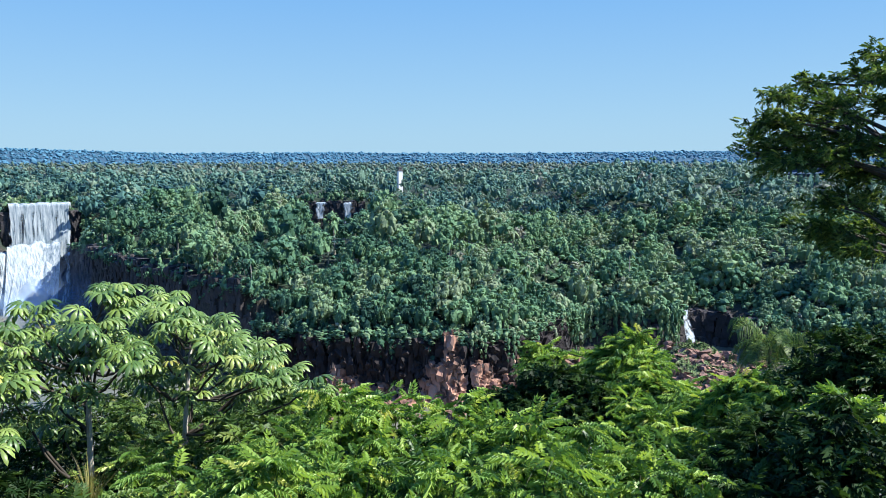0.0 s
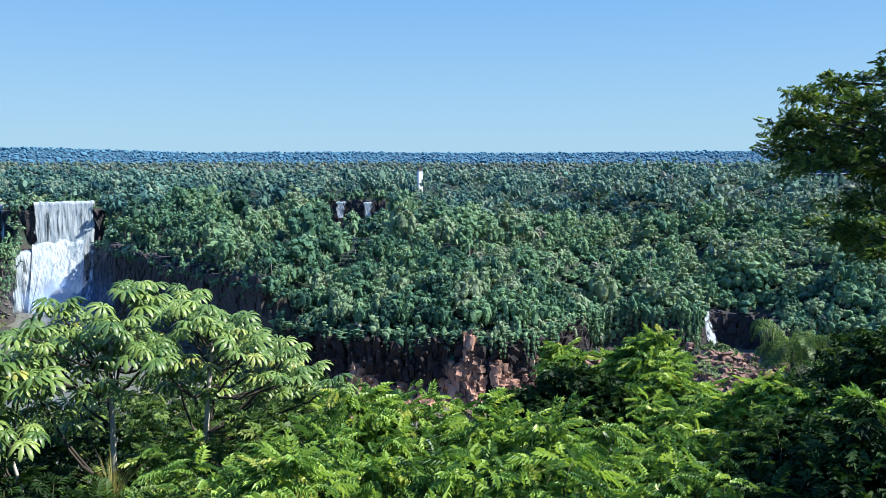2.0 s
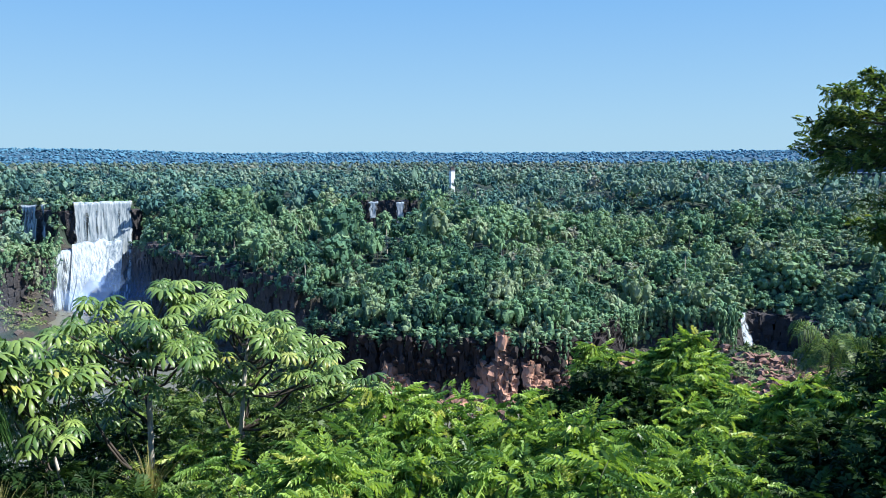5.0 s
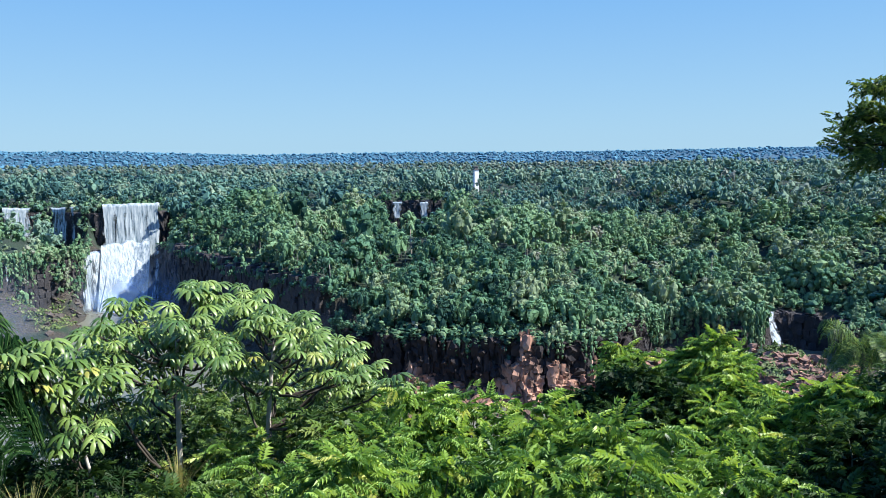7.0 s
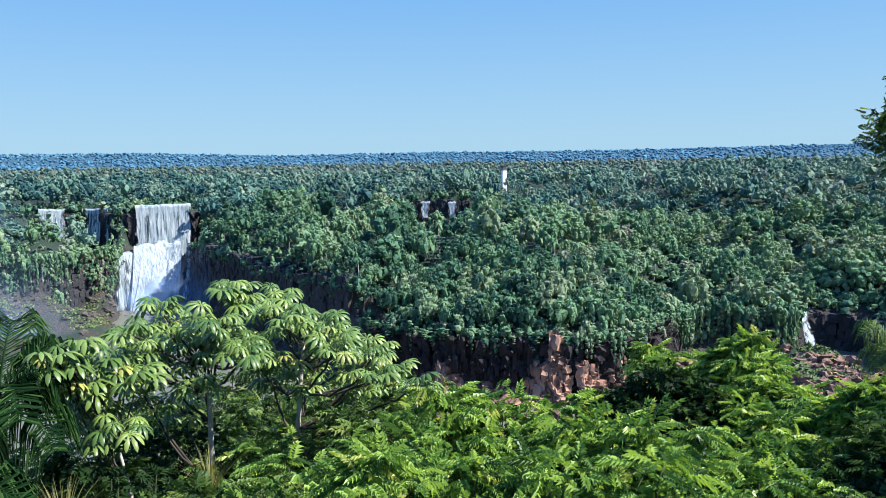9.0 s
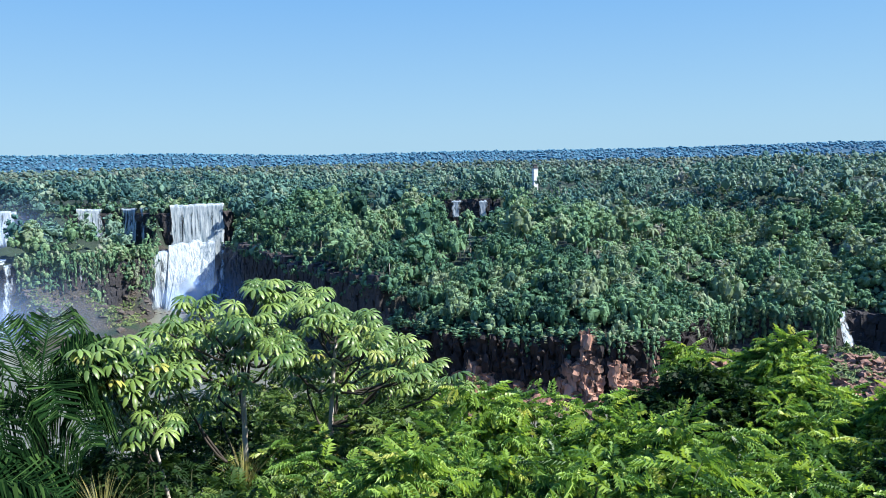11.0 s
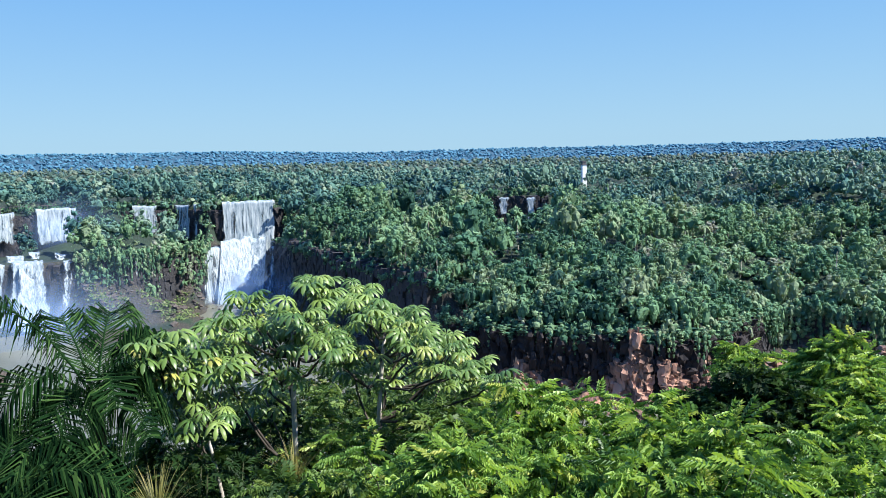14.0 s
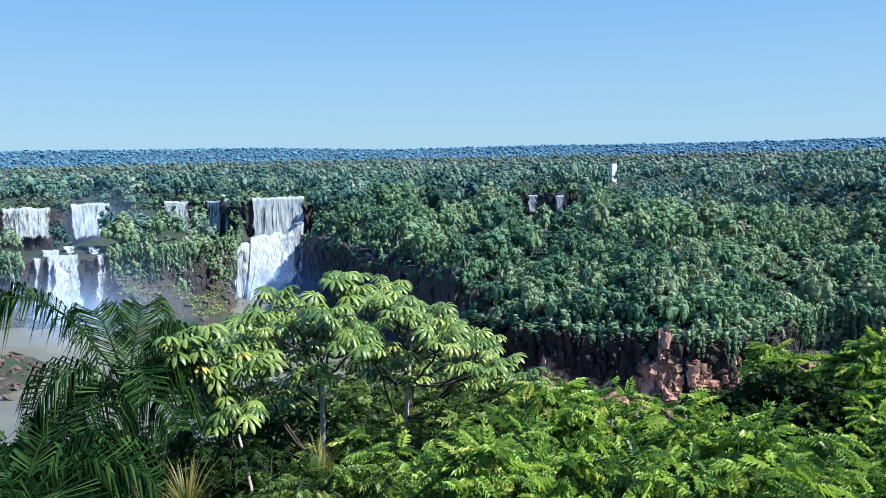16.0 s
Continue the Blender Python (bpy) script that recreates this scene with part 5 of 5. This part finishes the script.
BRIGHT = "bright green feathery-leaved bush in the sun on the slope"
GLOSSY = "round-leaved bush on the slope, half shade put into its leaf colour"
DEEP = "bush on the slope, coloured dark as in deep shade"
MIXED = "dull green tangled bush with dry stems on the slope"
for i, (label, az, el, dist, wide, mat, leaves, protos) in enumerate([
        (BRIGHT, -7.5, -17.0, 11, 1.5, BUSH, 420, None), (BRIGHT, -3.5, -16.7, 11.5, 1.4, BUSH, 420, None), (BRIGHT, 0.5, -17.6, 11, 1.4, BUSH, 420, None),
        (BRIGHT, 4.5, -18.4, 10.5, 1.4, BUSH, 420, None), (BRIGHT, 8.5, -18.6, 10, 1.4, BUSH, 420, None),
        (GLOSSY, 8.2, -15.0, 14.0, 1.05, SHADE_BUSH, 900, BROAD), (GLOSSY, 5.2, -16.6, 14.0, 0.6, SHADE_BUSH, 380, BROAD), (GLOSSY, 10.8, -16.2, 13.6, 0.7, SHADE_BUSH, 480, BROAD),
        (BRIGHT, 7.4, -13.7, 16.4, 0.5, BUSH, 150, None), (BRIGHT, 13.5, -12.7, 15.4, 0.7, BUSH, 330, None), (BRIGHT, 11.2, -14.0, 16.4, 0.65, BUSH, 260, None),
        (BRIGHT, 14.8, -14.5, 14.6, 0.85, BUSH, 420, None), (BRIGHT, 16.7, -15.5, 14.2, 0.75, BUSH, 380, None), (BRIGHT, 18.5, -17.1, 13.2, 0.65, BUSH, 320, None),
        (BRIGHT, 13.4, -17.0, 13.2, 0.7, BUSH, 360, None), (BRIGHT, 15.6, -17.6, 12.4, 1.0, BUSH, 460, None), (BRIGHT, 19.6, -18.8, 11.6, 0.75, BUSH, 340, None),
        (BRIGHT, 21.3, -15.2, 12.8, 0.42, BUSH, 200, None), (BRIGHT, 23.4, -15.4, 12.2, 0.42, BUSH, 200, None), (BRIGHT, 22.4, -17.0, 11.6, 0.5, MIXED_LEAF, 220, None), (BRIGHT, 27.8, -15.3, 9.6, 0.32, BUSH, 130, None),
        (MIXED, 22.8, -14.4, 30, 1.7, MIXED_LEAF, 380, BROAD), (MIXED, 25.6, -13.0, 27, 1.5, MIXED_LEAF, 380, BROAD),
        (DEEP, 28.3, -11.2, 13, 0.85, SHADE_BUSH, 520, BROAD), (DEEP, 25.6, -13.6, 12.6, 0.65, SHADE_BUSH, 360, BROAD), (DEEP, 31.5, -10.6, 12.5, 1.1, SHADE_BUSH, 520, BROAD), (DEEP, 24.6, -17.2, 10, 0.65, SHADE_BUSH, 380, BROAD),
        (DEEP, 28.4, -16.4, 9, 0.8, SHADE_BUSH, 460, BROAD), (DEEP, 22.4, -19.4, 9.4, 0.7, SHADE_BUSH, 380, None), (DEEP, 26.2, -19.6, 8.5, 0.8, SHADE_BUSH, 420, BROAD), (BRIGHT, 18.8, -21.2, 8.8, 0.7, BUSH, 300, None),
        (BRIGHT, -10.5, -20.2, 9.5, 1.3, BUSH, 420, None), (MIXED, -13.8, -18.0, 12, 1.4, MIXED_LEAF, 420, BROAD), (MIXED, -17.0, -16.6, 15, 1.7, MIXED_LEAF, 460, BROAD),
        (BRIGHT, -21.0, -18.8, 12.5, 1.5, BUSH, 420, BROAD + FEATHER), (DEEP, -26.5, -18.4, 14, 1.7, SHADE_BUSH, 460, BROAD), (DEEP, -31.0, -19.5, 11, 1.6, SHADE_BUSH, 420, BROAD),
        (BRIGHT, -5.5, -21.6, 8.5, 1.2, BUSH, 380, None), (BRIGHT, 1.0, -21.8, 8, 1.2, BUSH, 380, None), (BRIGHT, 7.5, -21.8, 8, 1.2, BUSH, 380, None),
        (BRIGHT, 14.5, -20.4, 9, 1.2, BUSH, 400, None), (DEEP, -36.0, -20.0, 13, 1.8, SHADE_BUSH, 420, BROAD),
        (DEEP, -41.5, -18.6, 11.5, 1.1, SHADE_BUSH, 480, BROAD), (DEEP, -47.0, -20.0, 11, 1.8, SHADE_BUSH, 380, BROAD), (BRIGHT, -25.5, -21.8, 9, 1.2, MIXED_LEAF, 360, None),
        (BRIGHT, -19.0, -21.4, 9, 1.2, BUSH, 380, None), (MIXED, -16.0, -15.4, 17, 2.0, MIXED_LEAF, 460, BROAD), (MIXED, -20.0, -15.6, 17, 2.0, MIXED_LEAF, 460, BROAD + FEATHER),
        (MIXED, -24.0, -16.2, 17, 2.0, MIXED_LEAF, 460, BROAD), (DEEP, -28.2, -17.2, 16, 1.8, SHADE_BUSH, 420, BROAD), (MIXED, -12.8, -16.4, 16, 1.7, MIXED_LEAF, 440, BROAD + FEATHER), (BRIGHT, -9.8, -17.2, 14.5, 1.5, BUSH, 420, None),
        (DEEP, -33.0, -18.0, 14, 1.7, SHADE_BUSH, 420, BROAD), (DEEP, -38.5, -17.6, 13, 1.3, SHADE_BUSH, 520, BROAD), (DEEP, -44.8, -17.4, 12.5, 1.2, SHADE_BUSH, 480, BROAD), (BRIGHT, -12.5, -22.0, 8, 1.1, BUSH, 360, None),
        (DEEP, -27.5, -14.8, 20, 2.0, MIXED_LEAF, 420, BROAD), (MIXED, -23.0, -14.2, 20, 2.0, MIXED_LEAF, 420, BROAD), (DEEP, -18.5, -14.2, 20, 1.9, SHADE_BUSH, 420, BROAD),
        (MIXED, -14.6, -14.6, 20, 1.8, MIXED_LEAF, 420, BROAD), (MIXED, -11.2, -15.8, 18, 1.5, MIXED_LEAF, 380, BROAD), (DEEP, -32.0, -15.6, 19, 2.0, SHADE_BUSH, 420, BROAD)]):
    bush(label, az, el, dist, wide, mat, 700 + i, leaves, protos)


# cecropias: hand-shaped leaves in rosettes on candelabra limbs
def palmate_leaf(seed):
    """A hand-shaped leaf on its stalk: stalk base at the origin, blade out along +x, drooping fingers."""
    rng = np.random.default_rng(seed)
    vs, fs = [], []
    hub = np.array([0.34, 0, 0.10])
    for k in range(9):
        a = -2.65 + 5.3 * k / 8 + rng.normal(0, 0.05)
        ln = (0.33 - 0.10 * abs(a) / 2.65) * rng.uniform(0.92, 1.08)
        way, side = np.array([math.cos(a), math.sin(a), 0]), np.array([-math.sin(a), math.cos(a), 0])
        n = len(vs)
        vs.append(hub)
        for u, w, z in ((0.35, 0.02, 0.014), (0.66, 0.043, -0.03), (0.88, 0.033, -0.10)):
            c = hub + way * ln * u + np.array([0, 0, z])
            vs.extend([c + side * w - np.array([0, 0, 0.010]), c + np.array([0, 0, 0.012]), c - side * w - np.array([0, 0, 0.010])])
        vs.append(hub + way * ln * 0.98 + np.array([0, 0, -0.165]))
        fs += [(n, n + 2, n + 1), (n, n + 3, n + 2)]
        for r in (1, 4):
            b = n + r
            fs += [(b, b + 1, b + 4), (b, b + 4, b + 3), (b + 1, b + 2, b + 5), (b + 1, b + 5, b + 4)]
        b = n + 7
        fs += [(b, b + 1, n + 10), (b + 1, b + 2, n + 10)]
    sv, sf = tube([(0, 0, 0), (0.17, 0, 0.085), tuple(hub)], [0.008, 0.006, 0.005], 4)
    return join([(np.array(vs), np.array(fs)), (sv, sf)])


HAND = [tri_mesh("leaf", *palmate_leaf(i), CECROPIA, None, True) for i in range(5)]


def cecropia(label, trunk, radius, tips, seed):
    """trunk: places from the ground up; tips: where the rosettes sit; a limb joins each tip to the trunk."""
    rng = random.Random(seed)
    foot = trunk[0]
    root = new("cecropia_tree")
    root.location = foot
    pts = [p - foot for p in trunk]
    rad = [radius * (1 - 0.55 * i / (len(pts) - 1)) for i in range(len(pts))]
    part("trunk", tri_mesh("trunk", *tube(pts, rad, 8), PALE_BARK, None, True), root, "pale ringed bark")
    for tip in tips:
        t = tip - foot
        low = [p for p in pts[1:] if p.z < t.z - 0.25] or [pts[1]]
        start = low[-1] if rng.random() < 0.6 else low[max(0, len(low) - 2)]
        part("limb", tri_mesh("limb", *tube(bend(start, t, -0.18, 6, 0.04, rng), [radius * q for q in (0.5, 0.45, 0.4, 0.36, 0.32, 0.3, 0.24)], 6), BARK, None, True), root)
        n = rng.randint(7, 10)
        for k in range(n):
            a = 6.283 * k / n + rng.uniform(-0.3, 0.3)
            sc = rng.uniform(0.5, 0.85)
            m = Matrix.LocRotScale(t + Vector((0, 0, rng.uniform(-0.12, 0.06))), Euler((rng.uniform(-.15, .15), rng.uniform(-0.45, 0.35), a)), (sc, sc, sc))
            part("leaf", HAND[rng.randrange(5)], root, "", m)
    return tagged(root, label, "tree", "cecropias below the lookout")


def column(az, dist, els, lean=0.0):
    """Trunk points: from the ground up through the height angles."""
    p0 = polar(az, dist)
    g = float(land(p0.x, p0.y)[0])
    out = [Vector((p0.x, p0.y, g - 0.1))]
    for i, e in enumerate(els):
        out.append(sight(az + lean * (i + 1), e, dist))
    return out


def tips(rows, dist, seed):
    rng = random.Random(seed)
    out = [sight(a, e, dist + rng.uniform(-0.9, 0.9)) for a, e in rows]
    return out + [sight(a + rng.uniform(-1.5, 1.5), e - rng.uniform(0.2, 1.3), dist + rng.uniform(-1.4, 1.4)) for a, e in rows + rows[::2]]


cecropia("pale-trunked cecropia with large hand-shaped leaves", column(-24.8, 13.0, (-22, -18.2, -15.7, -13.8, -12.2), 0.05), 0.058,
         tips([(-23.3, -9.2), (-22.0, -10.6), (-25.3, -10.9), (-27.6, -10.2), (-21.6, -12.6), (-24.7, -13.2), (-28.4, -12.4), (-29.3, -11.2), (-27.0, -11.9), (-25.7, -15.5), (-23.4, -11.7), (-29.2, -15.2)], 13.0, 1), 21)
cecropia("slender forked cecropia with drooping hand-shaped leaves", column(-19.0, 13.3, (-20, -18.9, -16.3, -14.4, -12.8), 0.22), 0.055,
         tips([(-19.6, -9.8), (-18.2, -12.3), (-15.6, -13.2), (-19.6, -14.0), (-17.5, -14.6), (-14.1, -15.2), (-12.6, -13.7), (-11.4, -15.4), (-16.7, -11.6), (-21.4, -14.4), (-18.4, -10.8), (-12.8, -15.6)], 13.3, 2), 22)
cecropia("young thin cecropia with a leaning pale trunk", column(-29.6, 11.5, (-23, -20.5, -18.5, -16.8), -0.45), 0.034,
         tips([(-33.0, -12.0), (-31.7, -13.3), (-33.2, -14.8), (-31.9, -16.2), (-30.2, -13.6), (-30.6, -17.4)], 11.5, 3), 23)


# palms
def frond(length, seed, rise=0.9, fall=1.3, leaflet=0.56, pairs=66):
    """A feather frond from the origin along +x: it rises, arches over and droops."""
    rng = np.random.default_rng(seed)
    vs, fs = [], []
    pts = []
    for i in range(pairs + 1):
        u = i / pairs
        pts.append(np.array([length * (u - 0.18 * u ** 3), 0, length * (rise * u - fall * 0.62 * u * u)]))
    for i in range(9, pairs + 1):
        u = i / pairs
        way = pts[i] - pts[i - 1]
        way /= np.linalg.norm(way)
        ln = leaflet * (0.55 + 0.75 * math.sin(math.pi * min(1, 0.12 + 0.8 * u))) * rng.uniform(0.85, 1.12)
        for sgn in (-1, 1):
            out = np.array([0, sgn, 0]) * 0.85 + way * 0.55 + np.array([0, 0, rng.normal(0.12, 0.2)])
            out /= np.linalg.norm(out)
            wd = way * 0.014
            b = pts[i]
            mid = b + out * ln * 0.5
            tip = b + out * ln * 0.86 - np.array([0, 0, ln * rng.uniform(0.4, 0.95)])
            n = len(vs)
            vs += [b - wd * 0.5, b + wd * 0.5, mid + wd, mid - wd, tip]
            fs += [(n, n + 1, n + 2), (n, n + 2, n + 3), (n + 3, n + 2, n + 4)]
    leaf = (np.array(vs), np.array(fs))
    stalk = tube([tuple(p) for p in pts[::8]], list(np.linspace(0.018, 0.004, len(pts[::8]))), 5)
    return leaf, stalk


def palm(label, crown_at, fronds, seed, trunk_r=0.09, size=1.0, mat=None):
    mat = mat or PALM
    foot = Vector((crown_at.x, crown_at.y, float(land(crown_at.x, crown_at.y)[0]) - 0.1))
    root = new("palm")
    root.location = foot
    top = Vector(crown_at) - foot
    part("trunk", tri_mesh("trunk", *tube(bend((0, 0, 0), top, 0.0, 8), [trunk_r] * 8 + [trunk_r * 0.7], 8), BARK, None, True), root)
    for i, (az, length, rise, fall) in enumerate(fronds):
        leaf, stalk = frond(length * size, seed + i, rise, fall)
        m = Matrix.Translation(Vector(top)) @ pose(0, 0, 0, 0, 0, 90 - az)
        f = part("frond", tri_mesh("frond", *leaf, mat), root, "", m)
        part("stalk", tri_mesh("stalk", *stalk, PALM, None, True), f)
    return tagged(root, label, "palm", "palms below the lookout")


palm("feathery palm with long arching fronds, shade in their green", sight(-37.9, -15.6, 11.0),
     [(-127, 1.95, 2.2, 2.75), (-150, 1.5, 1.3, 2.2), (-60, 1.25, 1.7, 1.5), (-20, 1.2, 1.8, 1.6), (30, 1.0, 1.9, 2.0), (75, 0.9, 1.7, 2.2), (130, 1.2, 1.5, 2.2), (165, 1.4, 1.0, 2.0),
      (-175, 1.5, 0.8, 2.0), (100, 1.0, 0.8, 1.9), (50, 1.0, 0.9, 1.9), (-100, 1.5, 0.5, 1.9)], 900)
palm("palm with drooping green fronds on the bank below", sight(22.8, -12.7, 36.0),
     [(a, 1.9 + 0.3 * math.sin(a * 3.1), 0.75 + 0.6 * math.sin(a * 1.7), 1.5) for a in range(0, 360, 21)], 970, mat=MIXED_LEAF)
palm("low palm with drooping fronds, shade put into their green", sight(-45.0, -21.5, 9.5),
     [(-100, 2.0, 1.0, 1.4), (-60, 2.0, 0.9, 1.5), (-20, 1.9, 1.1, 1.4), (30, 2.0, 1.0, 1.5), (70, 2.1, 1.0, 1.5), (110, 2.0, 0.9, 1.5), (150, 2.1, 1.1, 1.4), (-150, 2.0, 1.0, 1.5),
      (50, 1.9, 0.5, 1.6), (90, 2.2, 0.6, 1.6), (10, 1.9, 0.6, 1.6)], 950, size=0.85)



# a straw-coloured tussock
def tussock(label, at, blades, length, seed):
    rng = np.random.default_rng(seed)
    foot = Vector((at.x, at.y, at.z - length * 0.75))
    root = new("tussock")
    root.location = foot
    vs, fs = [], []
    for i in range(blades):
        a, out = rng.uniform(0, 6.28), rng.uniform(0.15, 0.75)
        ln = length * rng.uniform(0.7, 1.15)
        d = np.array([math.cos(a), math.sin(a), 0])
        sd = np.array([-math.sin(a), math.cos(a), 0]) * 0.011
        prev = None
        for k in range(5):
            u = k / 4
            c = d * out * ln * u * (0.4 + 0.6 * u) + np.array([0, 0, ln * (u - 0.35 * out * u ** 2.5)])
            n = len(vs)
            vs += [c - sd * (1.05 - u), c + sd * (1.05 - u)]
            if prev is not None:
                fs += [(prev, prev + 1, n + 1), (prev, n + 1, n)]
            prev = n
    ob = part("grass", tri_mesh("grass", np.array(vs), np.array(fs), STRAW), root)
    ob["kind"] = "stuff"
    # the clump of earth and roots it stands on
    g = float(land(foot.x, foot.y)[0])
    part("root_stock", tri_mesh("root_stock", *tube([(0, 0, g - foot.z), (0, 0, 0.02)], [0.25, 0.12], 8), BARK), root)
    return tagged(root, label, "grass", "tussocks")


tussock("tall straw-yellow grass tussock on the slope", sight(-34.6, -21.6, 9.0), 150, 0.75, 31)
tussock("yellow-green grass tussock under the cecropia", sight(-24.9, -20.5, 12.0), 90, 0.9, 32)


# ---------- the broad tree beside the lookout ----------
def lookout_tree():
    rng = np.random.default_rng(77)
    r2 = random.Random(77)
    p0 = polar(36, 20.0)
    foot = Vector((p0.x, p0.y, float(land(p0.x, p0.y)[0]) - 0.1))
    root = new("tree")
    root.location = foot
    fork = [sight(36, -13, 20) - foot, sight(34.5, -8, 20) - foot, sight(33.5, -2, 20.3) - foot, sight(34, 3, 20.6) - foot]
    part("trunk", tri_mesh("trunk", *tube([Vector((0, 0, 0))] + fork, [0.34, 0.30, 0.26, 0.2, 0.14], 8), BARK, None, True), root)
    ends = [(19.9, 1.1), (20.5, 2.6), (20.4, 0.5), (21.3, 1.4), (21.6, 4.2), (22.0, 2.9), (21.5, -0.3), (22.7, 1.5), (23.2, 5.0), (23.8, 3.8), (24.7, 3.6), (25.0, 2.2), (25.7, 5.3),
            (26.5, 4.0), (27.2, 6.7), (27.6, 5.2), (28.4, 5.6), (28.2, 3.4), (23.5, 0.5), (24.7, 0.4), (26.2, 1.1), (27.6, 1.5), (25.7, -0.9), (27.2, -0.7), (24.8, -2.7), (26.0, -2.6),
            (23.5, -4.4), (24.6, -4.3), (26.0, -4.3), (26.5, -5.7), (27.4, -4.3), (25.4, -5.4), (28.6, -2.6), (29.8, 6.0), (31, 3)]
    groups = []
    for j, (a, e) in enumerate(ends):
        c = np.array(tuple(sight(a + 1.0, e - 0.3, 20 + r2.uniform(-1.6, 1.6)) - foot))
        start = min(fork, key=lambda q: abs(q.z - (c[2] - 1.3)))
        pts = bend(start, c, r2.uniform(-0.1, 0.35), 7, 0.07, r2)
        limb = part("limb", tri_mesh("limb", *tube(pts, [0.08, 0.07, 0.06, 0.05, 0.04, 0.03, 0.024, 0.016], 6), BARK, None, True), root)
        for k in range(8):
            o = np.array([r2.gauss(0, 1), r2.gauss(0, 1), r2.gauss(0, 0.55)])
            o = o / np.linalg.norm(o) * r2.uniform(0.15, 0.55)
            base = np.array(tuple(pts[r2.randint(4, 7)]))
            tip = c + o * np.array([1.1, 1.1, 0.8])
            part("twig", tri_mesh("twig", *tube(bend(base, tip, 0.05, 4, 0.03, r2), [0.012, 0.01, 0.008, 0.006, 0.003], 4), BARK), limb)
            n = 20
            u = rng.uniform(0.35, 1.05, (n, 1))
            pos = base + (tip - base) * u + rng.normal(0, 0.08, (n, 3))
            way = (tip - base) / np.linalg.norm(tip - base) + 0.7 * rng.normal(size=(n, 3))
            m = frames_of(pos, way, np.array([0, 0, 1.0]) + 0.4 * rng.normal(size=(n, 3)))
            m[:, :3, :3] *= rng.uniform(0.5, 0.9, (n, 1, 1))
            groups.append(m)
    v, f = spread(leaflet_fan(5, 0.2, 0.11, 0.022, 0.03, 6), np.concatenate(groups))
    leafy = part("foliage", tri_mesh("foliage", v, f, TREE_LEAF), root)
    leafy["kind"] = "stuff"
    return tagged(root, "spreading fine-leaved tree in half shade beside the lookout", "tree")


lookout_tree()
